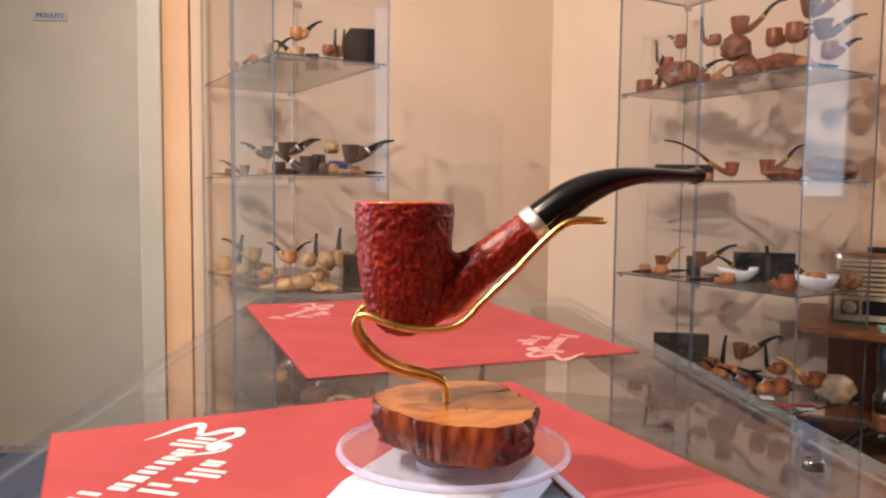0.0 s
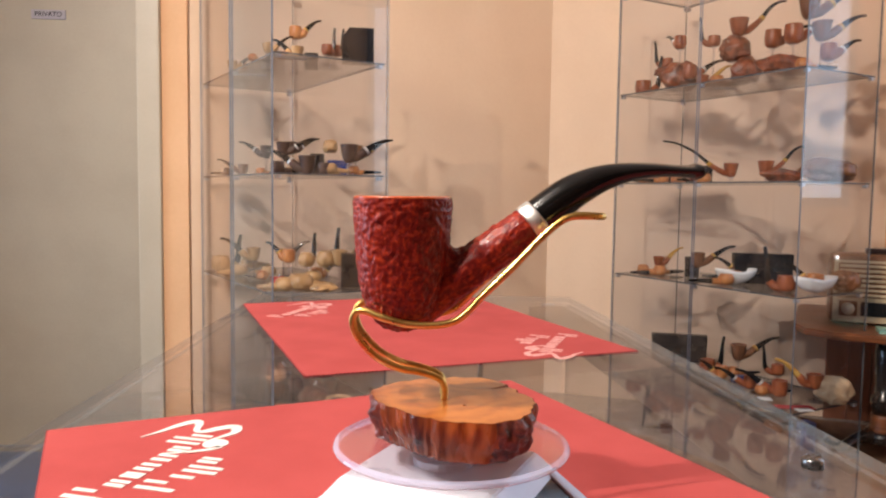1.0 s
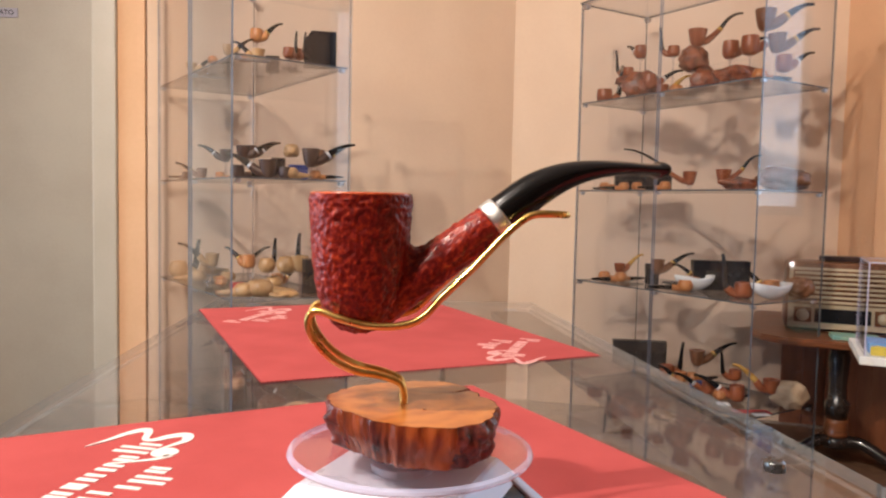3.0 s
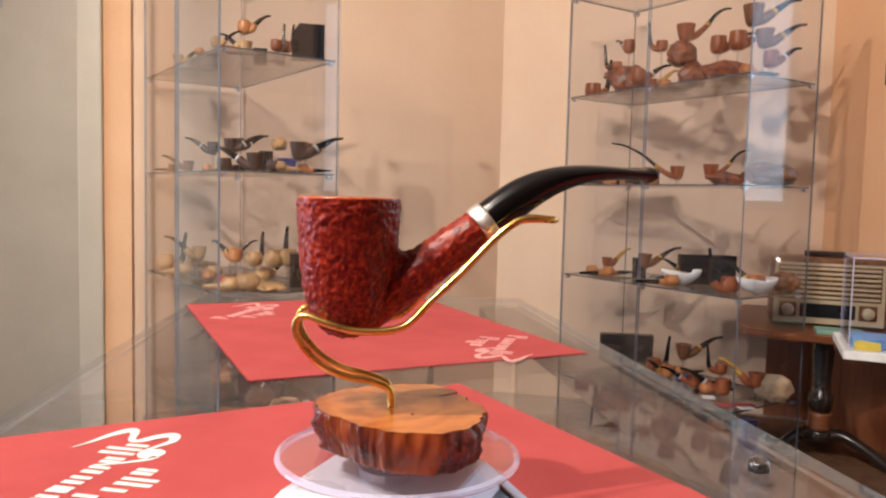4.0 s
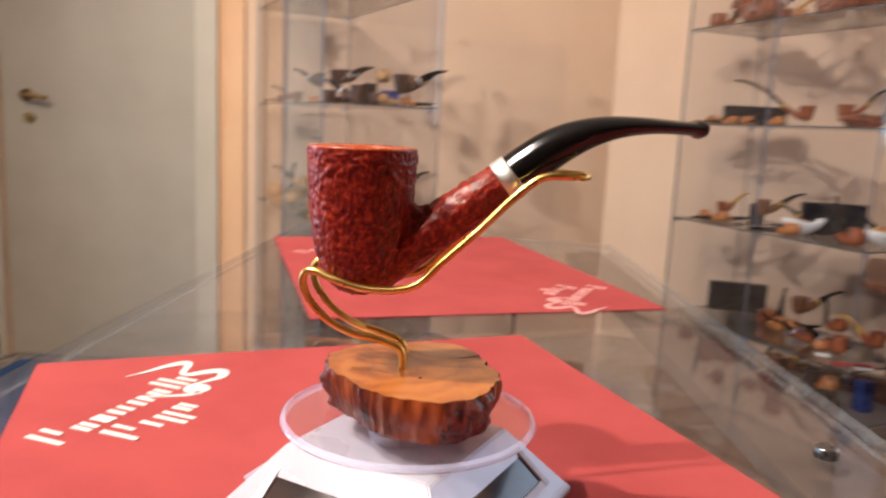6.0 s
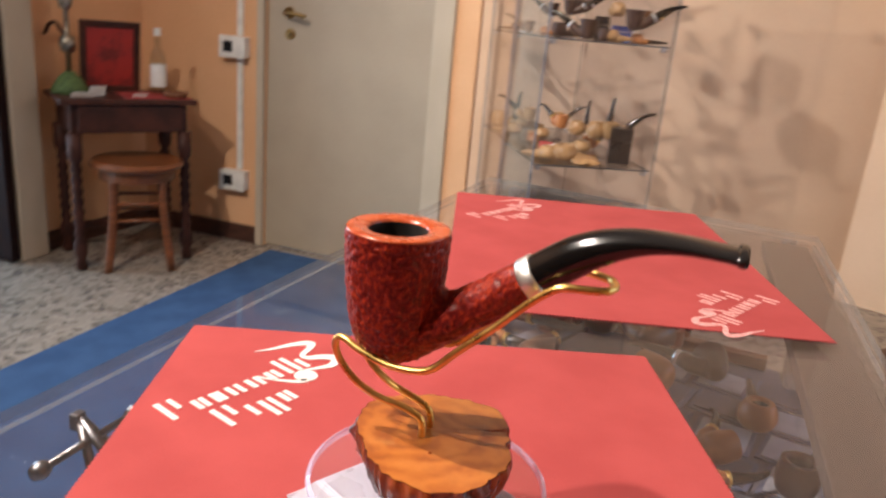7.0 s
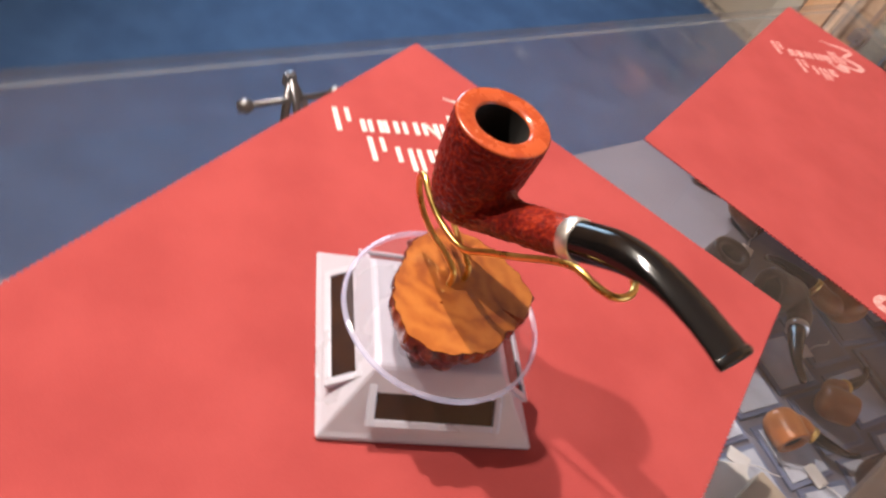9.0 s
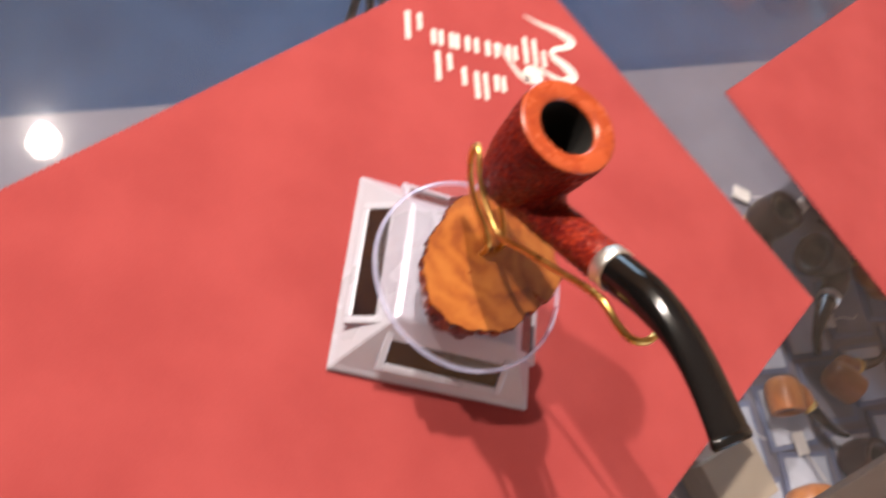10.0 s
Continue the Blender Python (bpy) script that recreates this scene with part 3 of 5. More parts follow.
# ---- wooden slab ----
def slab_material():
    m, n, l, p = make("polished_briar_slice")
    co, no, wv, ramp = n.new("ShaderNodeTexCoord"), n.new("ShaderNodeTexNoise"), n.new("ShaderNodeTexWave"), n.new("ShaderNodeValToRGB")
    wv.wave_type, wv.rings_direction = "RINGS", "Z"
    wv.inputs["Scale"].default_value, wv.inputs["Distortion"].default_value, wv.inputs["Detail"].default_value, wv.inputs["Detail Scale"].default_value = 22, 14, 4, 1.3
    no.inputs["Scale"].default_value, no.inputs["Detail"].default_value = 38, 6
    mul = n.new("ShaderNodeMix")
    mul.data_type = "FLOAT"
    mul.inputs[0].default_value = 0.80
    l.new(co.outputs["Object"], wv.inputs["Vector"])
    l.new(co.outputs["Object"], no.inputs["Vector"])
    l.new(wv.outputs["Fac"], mul.inputs[2])
    l.new(no.outputs[0], mul.inputs[3])
    ramp.color_ramp.elements[0].position, ramp.color_ramp.elements[0].color = 0.28, (0.22, 0.050, 0.012, 1)
    ramp.color_ramp.elements[1].position, ramp.color_ramp.elements[1].color = 0.72, (0.47, 0.160, 0.034, 1)
    ramp.color_ramp.elements.new(0.5).color = (0.38, 0.112, 0.022, 1)
    l.new(mul.outputs[0], ramp.inputs[0])
    l.new(ramp.outputs[0], p.inputs["Base Color"])
    p.inputs["Roughness"].default_value, p.inputs["Coat Weight"].default_value, p.inputs["Coat Roughness"].default_value = 0.3, 0.6, 0.12
    return m

SLICE = slab_material()
BARK = surface("dark_varnished_bark", (0.27, 0.060, 0.014), (0.030, 0.006, 0.009), rough=0.26, spec=0.35, scale=62, fine=420, stretch=(1, 1, 0.16), bump=0.45, depth=0.0020, coat=0.15, contrast=(0.3, 0.6))

BURL = surface("plum_brown_burl", (0.19, 0.034, 0.018), (0.040, 0.010, 0.012), rough=0.32, scale=190, fine=700, bump=0.7, depth=0.0016, coat=0.25)

# reach of the slice from the turning axis, every 20 degrees
REACH = (.0490, .0445, .0465, .0490, .0450, .0405, .0390, .0385, .0385, .0370, .0350, .0330, .0330, .0375, .0440, .0505, .0535, .0515)
def slab():
    s = thing("wooden_slab", Matrix.Translation((0.0605, 0.4985, PLATE_Z + 0.0002)), "polished orange briar slice with dark bark edge on the plate", "wooden base")
    n, thick = 260, 0.0212
    dice = random.Random(7)
    knobs = [(math.radians(dice.uniform(306, 338)), dice.uniform(0.002, 0.017), dice.uniform(0.0020, 0.0040)) for _ in range(34)]
    knobs += [(math.radians(dice.uniform(176, 204)), dice.uniform(0.002, 0.017), dice.uniform(0.0022, 0.0038)) for _ in range(9)]
    knobs += [(math.radians(dice.uniform(60, 110)), dice.uniform(0.002, 0.017), dice.uniform(0.0022, 0.0042)) for _ in range(10)]
    def radius(a):
        u = (a / (2 * math.pi) * len(REACH)) % len(REACH)
        k, f = int(u), u - int(u)
        f = f * f * (3 - 2 * f)
        r = REACH[k] * (1 - f) + REACH[(k + 1) % len(REACH)] * f - 0.0006
        r += 0.0010 * noise.noise(Vector((math.cos(a) * 3, math.sin(a) * 3, 0.3))) + 0.0024 * noise.noise(Vector((math.cos(a) * 8, math.sin(a) * 8, 1.3))) + 0.0006 * noise.noise(Vector((math.cos(a) * 24, math.sin(a) * 24, 4.3)))
        d = (a - 0.62 + math.pi) % (2 * math.pi) - math.pi
        r -= 0.018 * max(0.0, 1 - abs(d) / 0.042)
        return r
    bm = bmesh.new()
    rows = 14
    grid = []
    for k in range(rows + 1):
        z = thick * (1 - k / rows)
        ring = []
        for i in range(n):
            a = 2 * math.pi * i / n
            r = radius(a)
            q = k / rows
            def near(deg, wide):
                d = (a - math.radians(deg) + math.pi) % (2 * math.pi) - math.pi
                return math.exp(-(d / math.radians(wide)) ** 2)
            rough_zone = max(0.10, 0.75 * near(187, 26), near(320, 24), 0.7 * near(80, 40))
            bulge = 0.0010 * math.sin(math.pi * min(1, q * 1.3)) - 0.0055 * q ** 1.5
            nz = (noise.noise(Vector((math.cos(a) * 6, math.sin(a) * 6, z * 90))) * 0.0026 + noise.noise(Vector((math.cos(a) * 17, math.sin(a) * 17, z * 330))) * 0.0016) * rough_zone + noise.noise(Vector((math.cos(a) * 22, math.sin(a) * 22, z * 130))) * 0.0011
            lump = max(math.sqrt(max(0.0, R * R - ((a - ka) * 0.041) ** 2 - (z - kz) ** 2)) * 0.9 for ka, kz, R in knobs) * (1 if k < rows else 0.3)
            rr = r + lump + (bulge + nz if k > 0 else 0)
            ring.append(bm.verts.new((rr * math.cos(a), rr * math.sin(a), z + (0.0006 * noise.noise(Vector((a * 9, 0, 5))) if 0 < k < rows else 0))))
        grid.append(ring)
    for a, b in zip(grid, grid[1:]):
        for i in range(n):
            f = bm.faces.new([a[i], b[i], b[(i + 1) % n], a[(i + 1) % n]])
            deg = math.degrees(2 * math.pi * i / n) + 5 * noise.noise(Vector((b[i].co.z * 300, i * 0.1, 0)))
            f.material_index = 1 if 303 < deg < 341 or 172 < deg < 207 or 55 < deg < 115 else 0
    bm.faces.new(grid[-1][::-1])
    part("bark_edge", bm, [BARK, BURL], s, "dark varnished bark edge", smooth=True)
    bm = bmesh.new()
    turn = [(2 * math.pi * i / n) for i in range(n)]
    inner = [bm.verts.new((0.5 * radius(a) * math.cos(a), 0.5 * radius(a) * math.sin(a), thick + 0.0004)) for a in turn]
    outer = [bm.verts.new((2 * v.co.x * 0.992, 2 * v.co.y * 0.992, thick + 0.0001)) for v in inner]
    for i in range(n):
        j = (i + 1) % n
        bm.faces.new([inner[i], outer[i], outer[j], inner[j]])
    bm.faces.new(inner)
    part("cut_face", bm, SLICE, s, "polished orange cut face with grain")
    part("knot", lathe(bmesh.new(), [(0.0009, 0), (0.0008, 0.0003), (0.0, 0.0004)], 12, (0.013, -0.016, thick + 0.0004)), BARK, s)
slab()
SLAB_Z = PLATE_Z + 0.0002 + 0.0216

# ---- wire stand and the tobacco pipe ----
MP = Matrix.Translation((0.0397, 0.4965, SLAB_Z + 0.0350)) @ Matrix.Rotation(radians(6), 4, "Z") @ Matrix.Scale(0.983, 4)

def wire_stand():
    half = [(.0229, -.0055, -.0358), (.0229, -.0055, -.0300), (.0205, -.0056, -.0250), (.0110, -.0062, -.0212), (-.0010, -.0080, -.0185), (-.0125, -.0098, -.0125), (-.0215, -.0112, -.0030), (-.0250, -.0122, .0055), (-.0236, -.0132, .0115), (-.0185, -.0145, .0125),
            (-.0100, -.0163, .0095), (.0040, -.0176, .0062), (.0190, -.0182, .0062), (.0300, -.0178, .0098), (.0410, -.0165, .0208), (.0560, -.0150, .0350), (.0715, -.0142, .0512), (.0815, -.0138, .0596), (.0880, -.0135, .0620), (.0960, -.0120, .0622), (.1035, -.0078, .0620), (.1064, 0, .0619)]
    st = thing("wire_pipe_stand", MP, "bent golden brass wire pipe stand pinned in the slab", "pipe stand")
    whole = smooth_path(half + [(x, -y, z) for x, y, z in half[-2::-1]], 7)
    cut = 8 * 7
    part("leg", tube(bmesh.new(), whole[:cut + 1], 0.0019, 14), GOLD, st, "curved brass leg", smooth=True)
    part("leg", tube(bmesh.new(), whole[-cut - 1:], 0.0019, 14), GOLD, st, "curved brass leg", smooth=True)
    part("cradle", tube(bmesh.new(), whole[cut:len(whole) - cut], 0.0019, 14), GOLD, st, "bent brass cradle", smooth=True)
wire_stand()

def briar_material():
    m, n, l, p = make("rusticated_red_briar")
    co, mp = n.new("ShaderNodeTexCoord"), n.new("ShaderNodeMapping")
    mp.inputs["Scale"].default_value = (1.1, 1.1, 0.85)
    l.new(co.outputs["Object"], mp.inputs[0])
    mid, fine, big = n.new("ShaderNodeTexNoise"), n.new("ShaderNodeTexNoise"), n.new("ShaderNodeTexNoise")
    for t, sc, de in ((mid, 400, 2), (fine, 1100, 3), (big, 70, 3)):
        t.inputs["Scale"].default_value, t.inputs["Detail"].default_value = sc, de
        l.new(mp.outputs[0], t.inputs["Vector"])
    h = n.new("ShaderNodeMath")
    h.operation = "MULTIPLY_ADD"
    h.inputs[1].default_value = 0.14
    l.new(fine.outputs[0], h.inputs[0])
    l.new(mid.outputs[0], h.inputs[2])
    tone = n.new("ShaderNodeMath")
    tone.operation = "MULTIPLY_ADD"
    tone.inputs[1].default_value = 0.45
    l.new(big.outputs[0], tone.inputs[0])
    l.new(h.outputs[0], tone.inputs[2])
    ramp = n.new("ShaderNodeValToRGB")
    ramp.color_ramp.elements[0].position, ramp.color_ramp.elements[0].color = 0.58, (0.105, 0.0068, 0.0056, 1)
    ramp.color_ramp.elements[1].position, ramp.color_ramp.elements[1].color = 0.95, (0.31, 0.030, 0.010, 1)
    ramp.color_ramp.elements.new(0.78).color = (0.175, 0.0112, 0.0075, 1)
    l.new(tone.outputs[0], ramp.inputs[0])
    l.new(ramp.outputs[0], p.inputs["Base Color"])
    p.inputs["Roughness"].default_value, p.inputs["Coat Weight"].default_value, p.inputs["Coat Roughness"].default_value = 0.45, 0.34, 0.13
    p.inputs["Specular IOR Level"].default_value = 0.14
    b = n.new("ShaderNodeBump")
    b.inputs["Strength"].default_value, b.inputs["Distance"].default_value = 0.55, 0.0014
    l.new(h.outputs[0], b.inputs["Height"])
    l.new(b.outputs[0], p.inputs["Normal"])
    l.new(b.outputs[0], p.inputs["Coat Normal"])
    return m

BRIAR = briar_material()
RIMWOOD = surface("smooth_orange_briar", (0.46, 0.080, 0.022), (0.33, 0.046, 0.014), rough=0.26, scale=120, fine=700, bump=0.08, depth=0.0004, coat=0.4)
CHAMBER = surface("carbon_chamber", (0.010, 0.008, 0.007), rough=0.9, scale=200)

def carve(co, amount):
    """Rustication: short wavy gouges over the wood."""
    q = co * 330
    return amount * (noise.noise(Vector((q.x, q.y, q.z * 1.45))) * 0.9 + noise.noise(q * 2.1) * 0.40)

def tobacco_pipe():
    t = thing("tobacco_pipe", MP, "rusticated red briar tobacco pipe with bent black stem", "tobacco pipe")
    prof = smooth_path([(0.0005, 0.0), (0.0075, 0.0009), (0.0130, 0.0042), (0.0178, 0.0108), (0.0210, 0.0190), (0.0230, 0.0290), (0.0243, 0.0400), (0.0252, 0.0530), (0.0258, 0.0640), (0.0259, 0.0700)], 11)
    way = Vector((0.0500, 0, 0.0401)).normalized()
    start, end = Vector((0.006, 0, 0.0120)), Vector((0.0665, 0, 0.0565))
    bm = bmesh.new()
    lathe(bm, [(r, z) for r, z in prof], 220, cap=False)
    bm.normal_update()
    for v in bm.verts:
        fade = min(1, max(0, (0.0695 - v.co.z) / 0.002))
        v.co += v.normal * carve(v.co, 0.0010) * fade
    part("bowl", bm, BRIAR, t, "rusticated dark red bowl", smooth=True)
    bm = lathe(bmesh.new(), [(0.0256, 0.0695), (0.0259, 0.0702), (0.0254, 0.0709), (0.0245, 0.0712), (0.0165, 0.0708), (0.0150, 0.0700), (0.0147, 0.0690)], 96, cap=False)
    part("rim", bm, RIMWOOD, t, "smooth orange-red rim", smooth=True)
    bm = lathe(bmesh.new(), [(0.0147, 0.0691), (0.0143, 0.045), (0.0125, 0.022), (0.006, 0.014), (0.0, 0.0125)], 64, cap=False)
    part("chamber", bm, CHAMBER, t, "black inside of the bowl", smooth=True)
    pts, rad, steps = [], [], 40
    for i in range(steps + 1):
        q = start.lerp(end, i / steps)
        pts.append(q)
        rad.append(0.0118 - 0.0016 * i / steps)
    bm = tube(bmesh.new(), pts, rad, 90)
    bm.normal_update()
    for v in bm.verts:
        fade = min(1, max(0, (end - v.co).dot(way) / 0.0015))
        v.co += v.normal * carve(v.co, 0.0010) * fade
    part("shank", bm, BRIAR, t, "rusticated red shank", smooth=True)
    # rounded crook where the shank leaves the bowl
    bm, across, down = bmesh.new(), 36, 22
    axis = (end - start).normalized()
    half = math.acos(axis.z) / 2
    grid = []
    for i in range(across + 1):
        y = -0.0098 + 0.0196 * i / across
        over = math.sqrt(max(0.0, 0.0113 ** 2 - y * y)) / axis.x
        x, z = 0.0238, 0.0
        for _ in range(6):
            z = start.z + (x - start.x) * axis.z / axis.x + over
            wide = next((r0 + (r1 - r0) * (z - z0) / (z1 - z0) for (r0, z0), (r1, z1) in zip(prof, prof[1:]) if z0 <= z <= z1), 0.0245)
            x = math.sqrt(max(1e-6, wide * wide - y * y))
        rho = 0.0052 * math.sqrt(max(0.02, 1 - (y / 0.0104) ** 2))
        lean = Vector((math.sin(half), 0, math.cos(half)))
        mid = Vector((x - 0.0003, y, z - 0.0003)) + lean * rho / math.sin(half)
        a0, a1 = math.pi, math.pi + (math.pi - 2 * half)
        grid.append([bm.verts.new((mid.x + rho * math.cos(a0 + (a1 - a0) * k / down), y, mid.z + rho * math.sin(a0 + (a1 - a0) * k / down))) for k in range(down + 1)])
    for p, q in zip(grid, grid[1:]):
        for k in range(down):
            bm.faces.new([p[k], p[k + 1], q[k + 1], q[k]])
    bmesh.ops.recalc_face_normals(bm, faces=bm.faces[:])
    if sum(f.normal.z for f in bm.faces) < 0:
        bmesh.ops.reverse_faces(bm, faces=bm.faces[:])
    bm.normal_update()
    for v in bm.verts:
        v.co += v.normal * carve(v.co, 0.0009)
    part("crook", bm, BRIAR, t, smooth=True)
    a, b = end - way * 0.0002, end + way * 0.0074
    part("band", tube(bmesh.new(), [a, a + way * 0.0006, b - way * 0.0006, b], [0.0106, 0.0110, 0.0109, 0.0105], 64), SILVER, t, "narrow silver band", smooth=True)
    c = end + way * 0.0060
    line = smooth_path([(c.x, 0, c.z, .0100, .0100), (.0785, 0, .0662, .0099, .0100), (.0880, 0, .0733, .0094, .0100), (.0980, 0, .0789, .0082, .0098), (.1090, 0, .0831, .0066, .0097), (.1210, 0, .0856, .0050, .0099), (.1340, 0, .0866, .0038, .0103), (.1460, 0, .0864, .0032, .0108), (.1525, 0, .0862, .0034, .0112), (.1543, 0, .0862, .0043, .0116), (.1563, 0, .0862, .0044, .0117), (.1577, 0, .0862, .0036, .0110)], 6)
    part("stem", tube(bmesh.new(), line, [q[3] for q in line], 40, wide=[q[4] for q in line]), EBONITE, t, "glossy black bent stem", smooth=True)
    part("bore", boxes((0.1576, -0.004, 0.0855, 0.1579, 0.004, 0.0869)), CHAMBER, t)
tobacco_pipe()

# ---- glass cabinets ----
CABX, CABY = 0.44, 0.96
SHELVES = (0.285, 0.712, 1.130, 1.533)
M_LEFT = Matrix.Translation((-0.565, 2.381, 0.085)) @ Matrix.Rotation(radians(34.9), 4, "Z") @ Matrix.Scale(0.92, 4)   # the smaller of the two
M_RIGHT = Matrix.Translation((1.203, 2.805, 0)) @ Matrix.Rotation(radians(32.3), 4, "Z")
BASEWOOD = surface("grey_cabinet_base", (0.20, 0.17, 0.15), (0.15, 0.12, 0.11), rough=0.5, scale=10)

def cabinet(m, label):
    c = thing("glass_cabinet", m, label, "display cabinet", "glass cabinets")
    t = 0.006
    top = 1.98
    sheets = [("side_pane", (0, 0, 0.07, t, CABY * 0.503, top)), ("side_pane", (t + 0.003, CABY * 0.50, 0.07, 2 * t + 0.003, CABY, top)),
              ("back_pane", (CABX - t, 0, 0.07, CABX, CABY, top)), ("end_pane", (t + 0.001, 0, 0.07, CABX - t - 0.001, t, top)), ("end_pane", (2 * t + 0.005, CABY - t, 0.07, CABX - t - 0.001, CABY, top)),
              ("top_pane", (0, 0, top + 0.001, CABX, CABY, top + 0.009))]
    for name, s in sheets:
        part(name, pane(bmesh.new(), *s), [PANE, {"side_pane": SLIDE, "back_pane": EDGE_SOFT}.get(name, EDGE)], c).visible_shadow = name in ("end_pane", "back_pane")
    for z in SHELVES:
        sh = part("shelf", pane(bmesh.new(), 0.018, 0.012, z - 0.006, CABX - 0.012, CABY - 0.012, z), [PANE, EDGE], c, "clear glass shelf")
        for x, y in ((0.028, 0.016), (CABX - 0.03, 0.016), (0.028, CABY - 0.022), (CABX - 0.03, CABY - 0.022), (0.024, CABY * 0.5)):
            bm = box(bmesh.new(), x - 0.009, y - 0.009, z - 0.020, x + 0.009, y + 0.009, z - 0.007, bevel=0.003)
            part("clip", bm, CLIP, sh, "small steel shelf clip")
    part("base", box(bmesh.new(), -0.004, -0.004, -m.translation.z / m.to_scale().z, CABX + 0.004, CABY + 0.004, 0.068, bevel=0.004), BASEWOOD, c, "low grey base")
    for x, y in ((0.02, 0.02), (CABX - 0.02, 0.02), (0.02, CABY - 0.02), (CABX - 0.02, CABY - 0.02)):
        part("corner_clip", box(bmesh.new(), x - 0.012, y - 0.012, top - 0.022, x + 0.012, y + 0.012, top - 0.001, bevel=0.003), CLIP, c, "steel corner clip")
    return c
cabinet(M_LEFT, "tall clear glass cabinet with shelves of pale and dark pipes")
cabinet(M_RIGHT, "tall clear glass cabinet with shelves of red-brown pipes")

# ---- pipes on show ----
def wood(name, a, b, rough=0.35):
    return surface(name, a, b, rough=rough, scale=45, fine=300, bump=0.06, depth=0.0006, coat=0.15, spec=0.3, stretch=(1, 1, 0.4))
REDB = wood("red_brown_briar", (0.30, 0.085, 0.030), (0.17, 0.040, 0.016))
BROWN = wood("brown_briar", (0.20, 0.085, 0.038), (0.11, 0.042, 0.020))
TAN = wood("tan_olive_wood", (0.46, 0.27, 0.12), (0.32, 0.165, 0.065))
ORANGEW = wood("orange_briar", (0.48, 0.19, 0.06), (0.33, 0.11, 0.035))
DARKB = wood("dark_briar", (0.055, 0.028, 0.022), (0.028, 0.014, 0.012))
AMBER = surface("amber_stem", (0.52, 0.30, 0.07), (0.40, 0.20, 0.04), rough=0.2, scale=60, bump=0)
SLEEVE = surface("frosted_card", (0.78, 0.77, 0.74), (0.72, 0.70, 0.66), rough=0.7, scale=30)

BOWLS = {
    "billiard": [(0.0, 0.0), (0.55, 0.02), (0.85, 0.14), (0.98, 0.35), (1.0, 0.6), (0.95, 0.86), (0.92, 1.0)],
    "dublin": [(0.0, 0.0), (0.38, 0.02), (0.62, 0.14), (0.78, 0.35), (0.9, 0.65), (1.0, 0.95), (1.0, 1.0)],
    "apple": [(0.0, 0.0), (0.6, 0.04), (0.95, 0.22), (1.08, 0.45), (1.02, 0.7), (0.85, 0.92), (0.76, 1.0)],
}

def pipe(bowl_mat, stem_mat, shape, r, h, line, label, band=None):
    """A pipe with its bowl upright at the origin; line: shank and stem from the bowl's foot outwards, with radii."""
    t = thing("tobacco_pipe", Matrix(), label, "tobacco pipe", "pipes in the glass cabinets")
    prof = smooth_path([(a * r, b * h) for a, b in BOWLS[shape]], 3)
    prof = [(max(0.0, a), b) for a, b in prof]
    rim = prof[-1][0]
    prof += [(rim * 0.93, h * 1.012), (rim * 0.66, h * 1.005), (rim * 0.6, h * 0.9), (rim * 0.5, h * 0.45), (0.0, h * 0.38)]
    bm = lathe(bmesh.new(), prof, 24, cap=False)
    for f in bm.faces:
        q = f.calc_center_median()
        f.material_index = 1 if q.z > h * 0.4 and q.xy.length < rim * 0.62 else 0
    part("bowl", bm, [bowl_mat, CHAMBER], t, smooth=True)
    pts = smooth_path(line, 5)
    cut = len(pts) * 2 // 5
    part("shank", tube(bmesh.new(), pts[:cut + 1], [q[3] for q in pts[:cut + 1]], 12), bowl_mat, t, smooth=True)
    part("stem", tube(bmesh.new(), pts[cut:], [q[3] * 0.9 for q in pts[cut:]], 12), stem_mat, t, smooth=True)
    if band:
        a, b = Vector(pts[cut][:3]), Vector(pts[cut + 1][:3])
        part("band", tube(bmesh.new(), [a - (b - a) * 0.2, b], pts[cut][3] * 1.06, 16), band, t, smooth=True)
    return t

def bent(r, h, reach, rise):
    return [(r * 0.4, 0, h * 0.30, r * 0.55), (r * 1.2, 0, h * 0.42, r * 0.52), (reach * 0.40, 0, h * 0.42 + rise * 0.30, r * 0.45), (reach * 0.62, 0, h * 0.42 + rise * 0.68, r * 0.34), (reach * 0.82, 0, h * 0.42 + rise * 0.93, r * 0.22), (reach, 0, h * 0.42 + rise, r * 0.17)]

def straight(r, h, reach):
    return [(r * 0.4, 0, h * 0.28, r * 0.48), (r * 1.3, 0, h * 0.30, r * 0.44), (reach * 0.45, 0, h * 0.32, r * 0.40), (reach * 0.7, 0, h * 0.33, r * 0.32), (reach, 0, h * 0.34, r * 0.18)]

def upright(r, h, rise):
    return [(r * 0.3, 0, h * 0.22, r * 0.5), (r * 1.1, 0, h * 0.30, r * 0.48), (r * 1.75, 0, h * 0.62, r * 0.42), (r * 1.95, 0, h * 1.0, r * 0.36), (r * 2.1, 0, h + rise * 0.6, r * 0.26), (r * 2.3, 0, h + rise, r * 0.2)]

